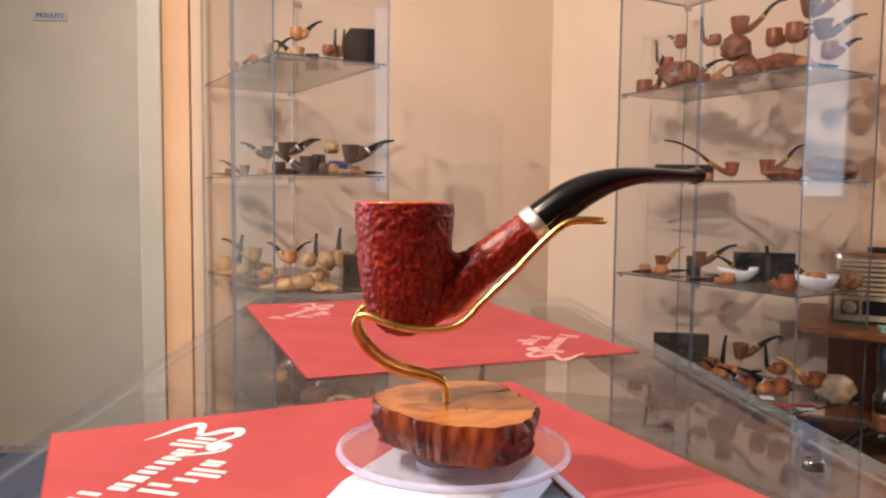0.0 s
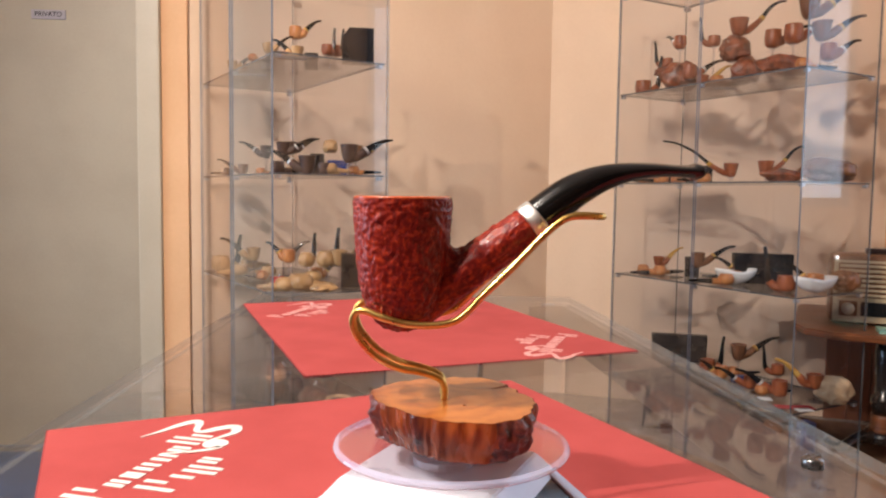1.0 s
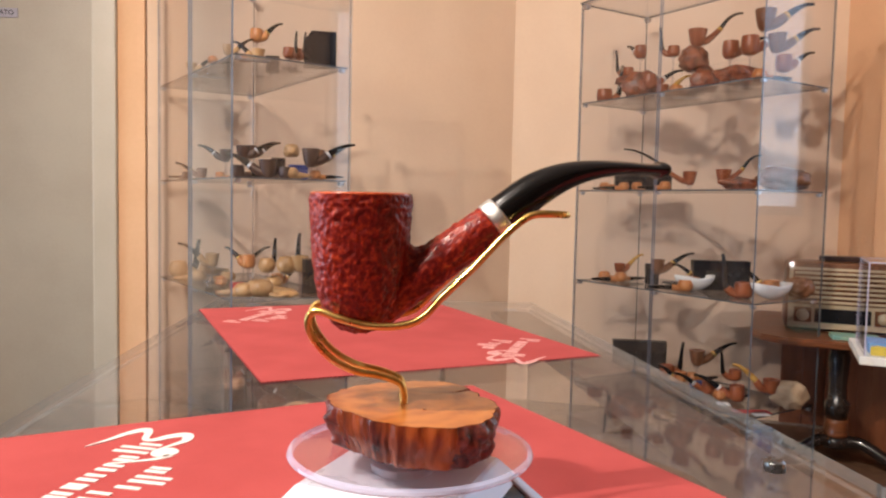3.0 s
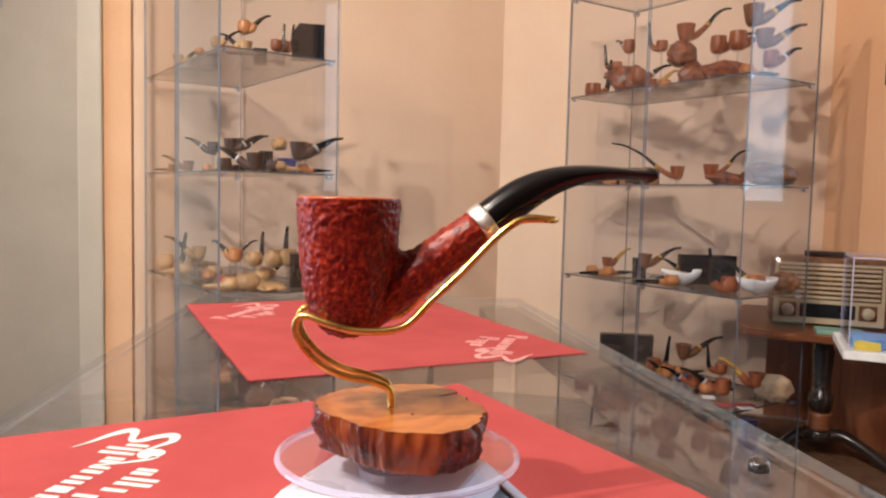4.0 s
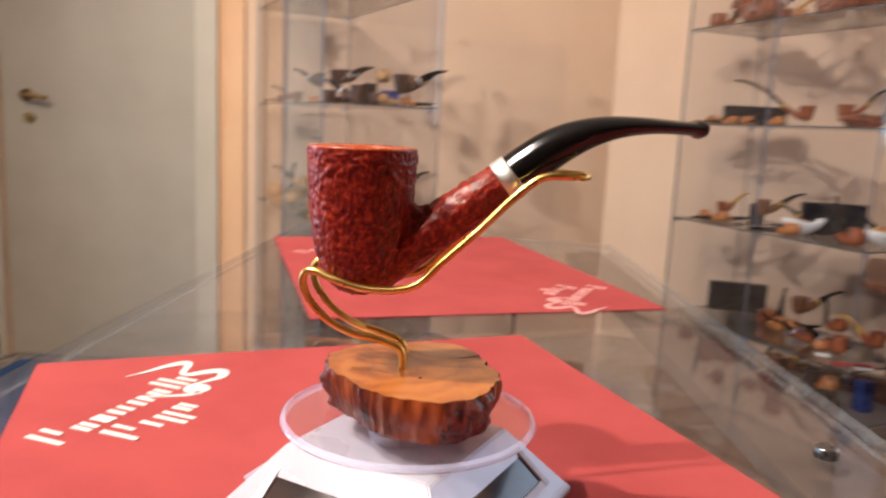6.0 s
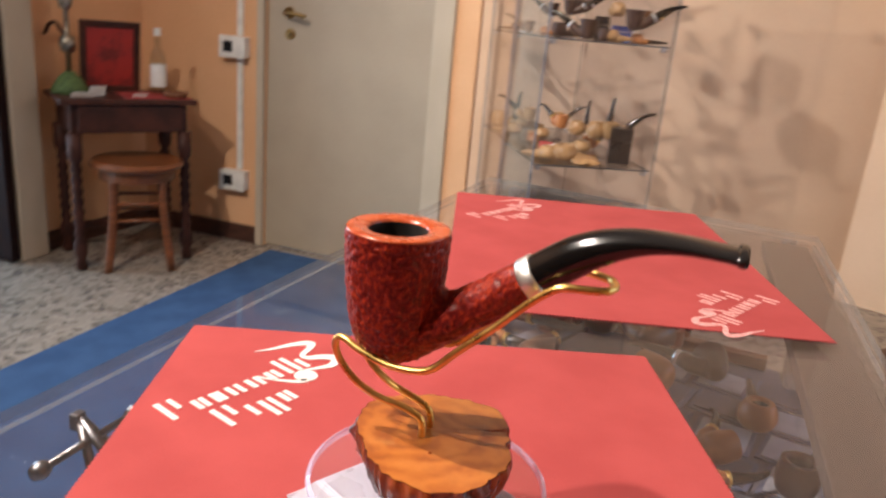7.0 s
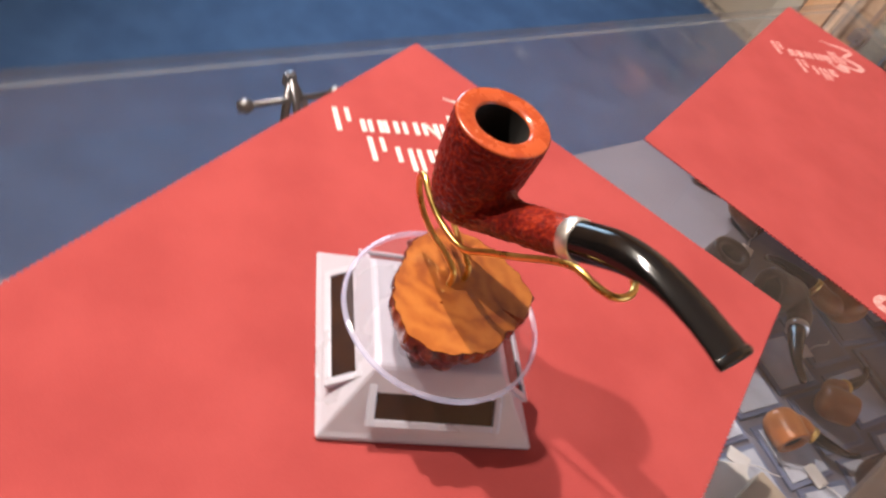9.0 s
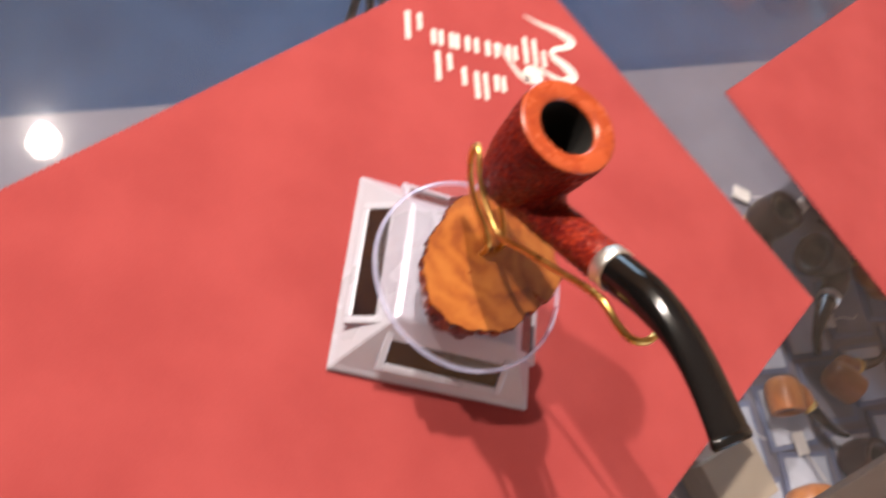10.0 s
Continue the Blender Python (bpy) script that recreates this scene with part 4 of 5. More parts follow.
STOCK = {
    "red_bent": pipe(REDB, EBONITE, "billiard", 0.026, 0.056, bent(0.026, 0.056, 0.14, 0.055), "red-brown briar pipe with bent black stem on a shelf", SILVER),
    "red_amber": pipe(REDB, AMBER, "dublin", 0.028, 0.052, bent(0.028, 0.052, 0.13, 0.075), "red-brown pipe with raised amber stem on a shelf"),
    "red_straight": pipe(ORANGEW, EBONITE, "apple", 0.026, 0.042, straight(0.026, 0.042, 0.13), "orange-brown straight pipe lying on a shelf"),
    "brown_bent": pipe(BROWN, EBONITE, "dublin", 0.028, 0.060, bent(0.028, 0.060, 0.15, 0.06), "brown briar pipe with bent black stem on a shelf", GOLD),
    "dark_bent": pipe(DARKB, EBONITE, "dublin", 0.028, 0.058, bent(0.028, 0.058, 0.13, 0.05), "dark brown pipe with bent black stem on a shelf", SILVER),
    "dark_straight": pipe(DARKB, EBONITE, "billiard", 0.026, 0.048, straight(0.026, 0.048, 0.13), "dark brown straight pipe lying on a shelf"),
    "tan_up": pipe(TAN, EBONITE, "apple", 0.030, 0.055, upright(0.030, 0.055, 0.075), "tan wooden pipe with upright black stem on a shelf"),
    "tan_bent": pipe(TAN, EBONITE, "dublin", 0.030, 0.058, bent(0.030, 0.058, 0.14, 0.075), "tan wooden pipe with slanting black stem on a shelf"),
    "tan_egg": pipe(TAN, TAN, "apple", 0.034, 0.045, straight(0.034, 0.045, 0.09), "tan wooden pipe lying on a shelf"),
    "orange_bent": pipe(ORANGEW, EBONITE, "billiard", 0.028, 0.055, bent(0.028, 0.055, 0.11, 0.06), "orange briar pipe with short black stem on a shelf", GOLD),
    "red_up": pipe(REDB, EBONITE, "billiard", 0.026, 0.045, upright(0.026, 0.045, 0.08), "red-brown pipe with upright black stem on a shelf"),
    "churchwarden": pipe(REDB, EBONITE, "dublin", 0.032, 0.062, [(0.01, 0, 0.018, 0.014), (0.035, 0, 0.022, 0.013), (0.09, 0, 0.055, 0.010), (0.16, 0, 0.11, 0.007), (0.24, 0, 0.148, 0.005), (0.30, 0, 0.158, 0.004)], "long-stemmed red-brown pipe with thin black stem and amber ring", AMBER),
    "mid_amber": pipe(REDB, EBONITE, "dublin", 0.032, 0.060, [(0.01, 0, 0.018, 0.013), (0.035, 0, 0.024, 0.012), (0.075, 0, 0.06, 0.009), (0.105, 0, 0.098, 0.007), (0.135, 0, 0.118, 0.005), (0.16, 0, 0.122, 0.004)], "red-brown pipe with rising black stem and amber ring", AMBER),
}
used = set()
def put(kind, where, yaw, size=1.0, tip=0.0, roll=0.0):
    ob = STOCK[kind]
    m = Matrix.Translation(where) @ Matrix.Rotation(radians(yaw), 4, "Z") @ Matrix.Rotation(radians(-tip), 4, "Y") @ Matrix.Rotation(radians(roll), 4, "X")
    if kind in used:
        made = copy_thing(ob, m)
    else:
        used.add(kind)
        made = ob
        made.matrix_basis = m
    made.scale = (size, size, size)
    return made

def spot(cab, shelf, along, off, lift=0.0):
    return (cab @ Vector((off, along, SHELVES[shelf] + 0.0004 + lift))).to_tuple()

GNARL = surface("gnarled_red_briar", (0.27, 0.070, 0.024), (0.055, 0.016, 0.010), rough=0.4, scale=28, fine=220, bump=0.6, depth=0.004, contrast=(0.36, 0.62))
STONE = surface("dull_tan_stone", (0.42, 0.30, 0.19), (0.30, 0.20, 0.12), rough=0.8, scale=25, fine=200, bump=0.4, depth=0.004)
BLUEBOX = surface("dark_blue_card", (0.03, 0.06, 0.22), (0.02, 0.04, 0.15), rough=0.3, scale=30)
def black_box(where, yaw, sx, sy, sz, label, mat=None):
    b = thing("presentation_box", Matrix.Translation(where) @ Matrix.Rotation(radians(yaw), 4, "Z"), label, "box")
    part("body", box(bmesh.new(), -sx / 2, -sy / 2, 0, sx / 2, sy / 2, sz * 0.62, bevel=0.002), mat or BLACK, b)
    part("lid", box(bmesh.new(), -sx / 2 - 0.001, -sy / 2 - 0.001, sz * 0.62 + 0.001, sx / 2 + 0.001, sy / 2 + 0.001, sz, bevel=0.002), mat or BLACK, b)
    return b

def acrylic_stand(where, high):
    s = thing("acrylic_stand", Matrix.Translation(where), "small clear acrylic pipe stand on a shelf", "stand", "acrylic stands")
    part("foot", lathe(bmesh.new(), [(0.026, 0), (0.026, 0.003), (0.024, 0.004)], 24), [ACRYLIC], s)
    part("post", lathe(bmesh.new(), [(0.004, 0.004), (0.004, high - 0.012), (0.013, high - 0.001), (0.010, high - 0.0005)], 16), [ACRYLIC], s, smooth=True)
    return s

def on_stand(kind, cab, shelf, along, off, high, yaw, size=1.0):
    acrylic_stand(spot(cab, shelf, along, off), high)
    put(kind, spot(cab, shelf, along, off, high), yaw, size)

def card(where, yaw, sx, sy, label="small white paper card on a shelf", lean=0.0, mat=None):
    m = Matrix.Translation(where) @ Matrix.Rotation(radians(yaw), 4, "Z") @ Matrix.Rotation(radians(lean), 4, "X")
    solid("card", box(bmesh.new(), -sx / 2, -sy / 2, 0, sx / 2, sy / 2, 0.0016, bevel=0.0004), mat or SLEEVE, m, label, "card", "cards on the shelves")

def burl(where, r, high, mat, label, seed, sx=1.0, sy=1.0, yaw=0):
    bm = bmesh.new()
    bmesh.ops.create_icosphere(bm, subdivisions=4, radius=1.0)
    for v in bm.verts:
        k = 1 + 0.26 * noise.noise(v.co * 1.6 + Vector((seed, 0, 0))) + 0.13 * noise.noise(v.co * 3.6 + Vector((seed, 3, 0))) + 0.05 * noise.noise(v.co * 9 + Vector((seed, 6, 0)))
        v.co = Vector((v.co.x * r * sx * k, v.co.y * r * sy * k, max(0.0, (v.co.z * k + 0.93) * high / 1.93)))
    solid("burl_block", bm, mat, Matrix.Translation(where) @ Matrix.Rotation(radians(yaw), 4, "Z"), label, "wood block", smooth=True)

def dish(where, yaw, label):
    """Half shell dish: a wide shallow boat with thin walls."""
    bm = bmesh.new()
    steps, rows = 32, 8
    def ring(scale, drop):
        out = []
        for k in range(rows + 1):
            a = math.pi / 2 * k / rows
            out.append([bm.verts.new((0.088 * scale * math.cos(a) * math.cos(2 * math.pi * i / steps), 0.05 * scale * math.cos(a) * math.sin(2 * math.pi * i / steps), 0.055 - 0.055 * math.sin(a) * drop + 0.012 * abs(math.cos(2 * math.pi * i / steps)) * math.cos(a))) for i in range(steps)])
        return out
    a, b = ring(1.0, 1.0), ring(0.94, 0.93)
    for g, flip in ((a, False), (b, True)):
        for p, q in zip(g, g[1:]):
            for i in range(steps):
                f = [p[i], q[i], q[(i + 1) % steps], p[(i + 1) % steps]]
                bm.faces.new(f[::-1] if flip else f)
    for i in range(steps):
        bm.faces.new([a[0][i], a[0][(i + 1) % steps], b[0][(i + 1) % steps], b[0][i]])
    bmesh.ops.remove_doubles(bm, verts=bm.verts[:], dist=0.0004)
    bmesh.ops.recalc_face_normals(bm, faces=bm.faces[:])
    solid("shell_dish", bm, CHINA, Matrix.Translation(where) @ Matrix.Rotation(radians(yaw), 4, "Z"), label, "dish", "white dishes", smooth=True)

L, R = M_LEFT, M_RIGHT
def folder_box(where, yaw):
    """Standing black box with clipped corners and a round knob of glass on its face."""
    b = thing("presentation_box", Matrix.Translation(where) @ Matrix.Rotation(radians(yaw), 4, "Z"), "glossy black box with clipped top corners on a glass shelf", "box")
    m = Matrix.Rotation(radians(90), 4, "X")
    part("body", prism(bmesh.new(), [(-.052, 0), (.052, 0), (.052, .112), (-.028, .112), (-.052, .080)], -.030, .030), BLACK, b, m=m)
    part("face", prism(bmesh.new(), [(-.044, .008), (.044, .008), (.044, .100), (-.026, .100), (-.044, .076)], .0305, .033), BLACK, b, "raised glossy face", m=m)

# left cabinet, top to bottom
on_stand("orange_bent", L, 3, 0.435, 0.25, 0.134, 8, 0.84)
on_stand("red_up", L, 3, 0.188, 0.28, 0.039, 70, 0.80)
on_stand("red_up", L, 3, 0.238, 0.33, 0.049, 60, 0.82)
on_stand("tan_bent", L, 3, 0.713, 0.08, 0.033, 20, 0.63)
on_stand("red_straight", L, 3, 0.505, 0.1, 0.043, 30, 0.63)
on_stand("tan_bent", L, 3, 0.445, 0.14, 0.07, 15, 0.63)
put("red_straight", spot(L, 3, 0.167, 0.1), 10, 0.63)
put("tan_bent", spot(L, 3, 0.126, 0.14), 160, 0.7)
on_stand("orange_bent", L, 3, 0.756, 0.14, 0.041, 170, 0.56)
black_box(spot(L, 3, 0.294, 0.26), 10, 0.045, 0.03, 0.055, "small black box on a glass shelf")
folder_box(spot(L, 3, 0.075, 0.35), 12)
card(spot(L, 3, 0.109, 0.12), 30, 0.09, 0.05)
card(spot(L, 3, 0.567, 0.12), 20, 0.1, 0.04)
on_stand("dark_bent", L, 2, 0.495, 0.15, 0.068, 175, 0.8)
on_stand("dark_bent", L, 2, 0.441, 0.2, 0.077, 12, 0.88)
on_stand("dark_bent", L, 2, 0.52, 0.26, 0.088, 18, 0.84)
put("dark_bent", spot(L, 2, 0.134, 0.18), 185, 1.05)
put("dark_straight", spot(L, 2, 0.279, 0.12), 20, 0.94)
on_stand("dark_bent", L, 2, 0.035, 0.3, 0.041, 20, 1.05)
on_stand("brown_bent", L, 2, 0.108, 0.36, 0.055, 12, 0.84)
put("tan_egg", spot(L, 2, 0.079, 0.24), 15, 0.8)
put("red_straight", spot(L, 2, 0.059, 0.33), 10, 0.7)
put("dark_straight", spot(L, 2, 0.721, 0.06), 160, 0.63)
put("brown_bent", spot(L, 2, 0.606, 0.09), 170, 0.7)
put("red_straight", spot(L, 2, 0.473, 0.12), 20, 0.63)
put("tan_egg", spot(L, 2, 0.357, 0.2), 200, 0.63)
put("dark_straight", spot(L, 2, 0.074, 0.22), 30, 0.77)
black_box(spot(L, 2, 0.257, 0.27), 10, 0.045, 0.04, 0.075, "small black box on a glass shelf")
black_box(spot(L, 2, 0.164, 0.31), 20, 0.06, 0.04, 0.05, "small blue paper box on a glass shelf", BLUEBOX)
burl(spot(L, 2, 0.208, 0.3, 0.084), 0.028, 0.045, TAN, "rounded tan wooden block on a glass shelf", 3, 1, 1, 0)
card(spot(L, 2, 0.852, 0.12), 20, 0.09, 0.05)
card(spot(L, 2, 0.33, 0.16), 15, 0.08, 0.04)
put("tan_up", spot(L, 1, 0.874, 0.07), 15, 1.16)
on_stand("tan_bent", L, 1, 0.629, 0.14, 0.064, 200, 0.88)
put("tan_egg", spot(L, 1, 0.671, 0.09), 200, 0.92)
on_stand("tan_egg", L, 1, 0.692, 0.14, 0.028, 20, 0.88)
on_stand("orange_bent", L, 1, 0.429, 0.22, 0.07, 165, 0.88)
on_stand("tan_bent", L, 1, 0.604, 0.26, 0.067, 10, 0.72)
on_stand("tan_up", L, 1, 0.315, 0.25, 0.062, 75, 0.92)
on_stand("tan_up", L, 1, 0.24, 0.3, 0.063, 65, 1.08)
on_stand("tan_bent", L, 1, 0.207, 0.34, 0.07, 15, 1.0)
put("tan_egg", spot(L, 1, 0.098, 0.14), 15, 1.2)
put("tan_egg", spot(L, 1, 0.113, 0.09), 190, 0.96)
put("tan_egg", spot(L, 1, 0.321, 0.28), 170, 0.88)
put("orange_bent", spot(L, 1, 0.405, 0.33), 20, 0.8)
put("tan_egg", spot(L, 1, 0.617, 0.2), 160, 0.8)
burl(spot(L, 1, 0.46, 0.12), 0.021, 0.038, ORANGEW, "copper-coloured tapered wooden piece among tan pipes", 7, 1, 1, 0)
burl(spot(L, 1, 0.03, 0.2), 0.042, 0.029, TAN, "flat tan wooden disc on a glass shelf", 8, 1.1, 1, 0)
card(spot(L, 1, 0.333, 0.2), 15, 0.12, 0.07, "white paper card among tan pipes", 25)
card(spot(L, 1, 0.69, 0.2), 40, 0.06, 0.05)
card(spot(L, 1, 0.361, 0.15), 20, 0.05, 0.06, "small red paper card among tan pipes", 40, RED)
black_box(spot(L, 1, 0.139, 0.36), 15, 0.07, 0.07, 0.115, "black cube-shaped box on a glass shelf")
put("dark_straight", spot(L, 0, .3, .2), 30); put("red_straight", spot(L, 0, .5, .2), 200); put("red_bent", spot(L, 0, .62, .2), 20); put("dark_bent", spot(L, 0, .2, .3), 190); burl(spot(L, 0, .12, .2), .05, .06, BROWN, "brown burl block on the low glass shelf", 9)
# right cabinet, top to bottom
burl(spot(R, 3, 0.72, 0.16), 0.077, 0.132, GNARL, "gnarled red-brown briar burl with twisted horns", 5, 1.05, 0.7, 0)
burl(spot(R, 3, 0.774, 0.12, 0.069), 0.04, 0.044, GNARL, "small horn of red-brown briar burl", 6, 1.3, 0.6, -25)
burl(spot(R, 3, 0.414, 0.2), 0.058, 0.106, GNARL, "large rounded briar burl on a glass shelf", 11, 1, 1, 0)
burl(spot(R, 3, 0.473, 0.2, 0.098), .058, .112, GNARL, "rounded briar burl stacked on another", 15)
burl(spot(R, 3, 0.191, 0.14), 0.097, 0.075, GNARL, "long red-brown briar burl on a glass shelf", 21, 1.1, 0.55, 8)
put("red_up", spot(R, 3, 0.889, 0.1), 8, 1.4)
on_stand("red_up", R, 3, 0.843, 0.2, 0.123, 170, 0.98)
on_stand("red_bent", R, 3, 0.808, 0.24, 0.207, 100, 1.07)
on_stand("red_up", R, 3, 0.615, 0.24, 0.187, 165, 1.02)
on_stand("red_bent", R, 3, 0.619, 0.1, 0.033, 12, 1.12)
put("red_amber", spot(R, 3, 0.583, 0.14), 8, 0.98)
on_stand("mid_amber", R, 3, 0.456, 0.2, 0.198, 5, 1.21)
on_stand("red_bent", R, 3, 0.321, 0.24, 0.134, 18, 1.26)
on_stand("red_bent", R, 3, 0.23, 0.24, 0.134, 22, 1.35)
on_stand("brown_bent", R, 3, 0.209, 0.3, 0.232, 12, 1.44)
on_stand("brown_bent", R, 3, 0.174, 0.33, 0.145, 12, 1.26)
on_stand("red_bent", R, 3, 0.16, 0.36, 0.07, 25, 1.21)
put("red_straight", spot(R, 3, 0.52, 0.16), 15, 1.02)
put("red_straight", spot(R, 3, 0.083, 0.1), 10, 1.02)
card(spot(R, 3, 0.547, 0.25), 10, 0.1, 0.06)
on_stand("churchwarden", R, 2, 0.467, 0.2, 0.023, 178, 0.94)
on_stand("mid_amber", R, 2, 0.298, 0.2, 0.027, 4, 0.98)
put("red_straight", spot(R, 2, 0.89, 0.12), 10, 0.89)
put("red_straight", spot(R, 2, 0.766, 0.12), 170, 0.85)
put("red_straight", spot(R, 2, 0.727, 0.16), 20, 0.89)
put("red_straight", spot(R, 2, 0.546, 0.14), 170, 0.89)
put("red_straight", spot(R, 2, 0.93, 0.2), 200, 0.77)
black_box(spot(R, 2, 0.823, 0.3), -4, 0.26, 0.05, 0.085, "flat black presentation box on a glass shelf")
card(spot(R, 2, 0.773, 0.12), 0, 0.07, 0.05)
card(spot(R, 2, 0.325, 0.12), 5, 0.035, 0.03)
card(spot(R, 2, 0.417, 0.12), 5, 0.12, 0.03, "flat dark ruler-like strip on a shelf", mat=BLACK)
burl(spot(R, 2, 0.179, 0.14), 0.075, 0.048, GNARL, "flat red-brown briar burl on a glass shelf", 31, 1.0, 0.5, 0)
burl(spot(R, 2, 0.078, 0.28), 0.101, 0.092, BROWN, "brown dome-shaped burl on a glass shelf", 35, 1, 0.8, 0)
on_stand("red_amber", R, 1, 0.855, 0.2, 0.03, 12, 0.92)
on_stand("brown_bent", R, 1, 0.642, 0.22, 0.043, 8, 1.14)
put("red_straight", spot(R, 1, 0.851, 0.1), 0, 1.01)
put("red_straight", spot(R, 1, 0.768, 0.12), 190, 1.06)
put("red_straight", spot(R, 1, 0.385, 0.1), 175, 1.14)
put("red_up", spot(R, 1, 0.138, 0.14), 160, 1.36)
put("red_straight", spot(R, 1, 0.787, 0.14), 20, 0.97)
on_stand("brown_bent", R, 1, 0.419, 0.24, 0.031, 190, 0.88)
black_box(spot(R, 1, 0.673, 0.22), 10, 0.05, 0.04, 0.09, "small dark box on a glass shelf")
black_box(spot(R, 1, 0.371, 0.3), -6, 0.23, 0.06, 0.125, "black presentation box standing on a glass shelf")
dish(spot(R, 1, 0.388, 0.16), 8, "white half-shell dish with an orange pipe in it"); put("red_straight", spot(R, 1, 0.388, 0.16, .014), 160, 1.0)
dish(spot(R, 1, 0.061, 0.2), 14, "white half-shell dish with a tan pipe in it"); put("orange_bent", spot(R, 1, 0.061, 0.2, .014), 130, 1.1)
burl(spot(R, 1, 0.037, 0.34), 0.053, 0.088, BROWN, "brown burl block on a glass shelf", 41, 1, 1, 0)
black_box(spot(R, 0, 0.834, 0.33), -8, 0.25, 0.05, 0.13, "black presentation box standing on the low shelf")
put("red_up", spot(R, 0, 0.617, 0.28), 12, 1.28)
on_stand("brown_bent", R, 0, 0.47, 0.3, 0.079, 6, 1.19)
on_stand("red_up", R, 0, 0.275, 0.3, 0.057, 170, 1.01)
put("red_bent", spot(R, 0, 0.328, 0.2), 170, 1.01)
put("red_bent", spot(R, 0, 0.19, 0.2), 160, 1.19)
on_stand("red_amber", R, 0, 0.082, 0.26, 0.048, 172, 1.14)
put("orange_bent", spot(R, 0, 0.506, 0.24), 190, 0.97)
put("red_straight", spot(R, 0, 0.492, 0.3), 20, 1.06)
put("red_straight", spot(R, 0, 0.241, 0.16), 10, 0.97)
black_box(spot(R, 0, 0.413, 0.26), 6, 0.09, 0.03, 0.03, "small dark blue box on the low shelf", BLUEBOX)
black_box(spot(R, 0, 0.273, 0.26), -5, 0.1, 0.03, 0.03, "small dark box on the low shelf")
burl(spot(R, 0, 0.031, 0.3), 0.066, 0.11, STONE, "pale tan rough stone-like block on the low shelf", 51, 1.0, 0.6, -30)
card(spot(R, 0, 0.067, 0.12), 0, 0.14, 0.05, "bright red paper card on the low shelf", mat=RED)
card(spot(R, 0, 0.03, 0.12), 10, 0.06, 0.05)
card(spot(R, 0, 0.195, 0.12), -8, 0.05, 0.05)
for a, o, y, k, z in ((.525, .26, 25, "brown_bent", 1.7), (.27, .15, 190, "dark_bent", 1.3), (.175, .14, 160, "dark_bent", 1.3), (.40, .35, 5, "dark_straight", 1.5), (.70, .06, 30, "dark_bent", 1.1), (.57, .06, 200, "dark_straight", 1.2), (.33, .36, 190, "red_straight", 1.4), (.62, .30, 60, "red_bent", 1.2), (.80, .22, 160, "brown_bent", 1.2), (.44, .12, 100, "red_bent", 1.1)):
    put(k, (R @ Vector((o, a, 0.0684))).to_tuple(), y, z)
black_box((R @ Vector((.29, .13, 0.0684))).to_tuple(), 20, .05, .05, .12, "tall blue card box standing in the cabinet's base", BLUEBOX)

# ---- desk corner ----
TABLE_TOP = 0.72
def turned_leg(bm, x, y, top):
    prof = [(0.022, 0.0), (0.026, 0.02), (0.018, 0.05), (0.028, 0.075), (0.028, 0.115), (0.017, 0.14)]
    z = 0.14
    while z < top - 0.14:
        prof += [(0.024, z + 0.022), (0.017, z + 0.045)]
        z += 0.045
    prof += [(0.028, top - 0.10), (0.030, top - 0.08), (0.030, top)]
    return lathe(bm, prof, 14, (x, y, 0))

def desk():
    # the front runs from the corner nearest the beige door back towards the street door
    d = thing("writing_table", Matrix.Translation((-2.215, 2.615, 0)) @ Matrix.Rotation(radians(-117.0), 4, "Z"), "dark stained small writing table with turned legs", "table")
    w, dep = 0.50, 0.34
    part("tabletop", box(bmesh.new(), -0.02, -dep, TABLE_TOP - 0.022, w + 0.02, 0.015, TABLE_TOP, bevel=0.005), DARKWOOD, d, "worn red-brown tabletop")
    part("drawer_front", box(bmesh.new(), 0.045, -0.012, TABLE_TOP - 0.135, w - 0.045, 0.004, TABLE_TOP - 0.024, bevel=0.003), DARKWOOD, d)
    part("apron", boxes((0.02, -dep + 0.02, TABLE_TOP - 0.14, w - 0.02, -0.014, TABLE_TOP - 0.023)), DARKWOOD, d)
    for x, y in ((0.03, -0.02), (w - 0.03, -0.02), (0.03, -dep + 0.03), (w - 0.03, -dep + 0.03)):
        part("leg", turned_leg(bmesh.new(), x, y, TABLE_TOP - 0.141), DARKWOOD, d, smooth=True)
    part("stretcher", boxes((0.03, -dep + 0.022, 0.10, w - 0.03, -dep + 0.042, 0.13)), DARKWOOD, d)
    return d
DESK = desk()
MD = DESK.matrix_basis

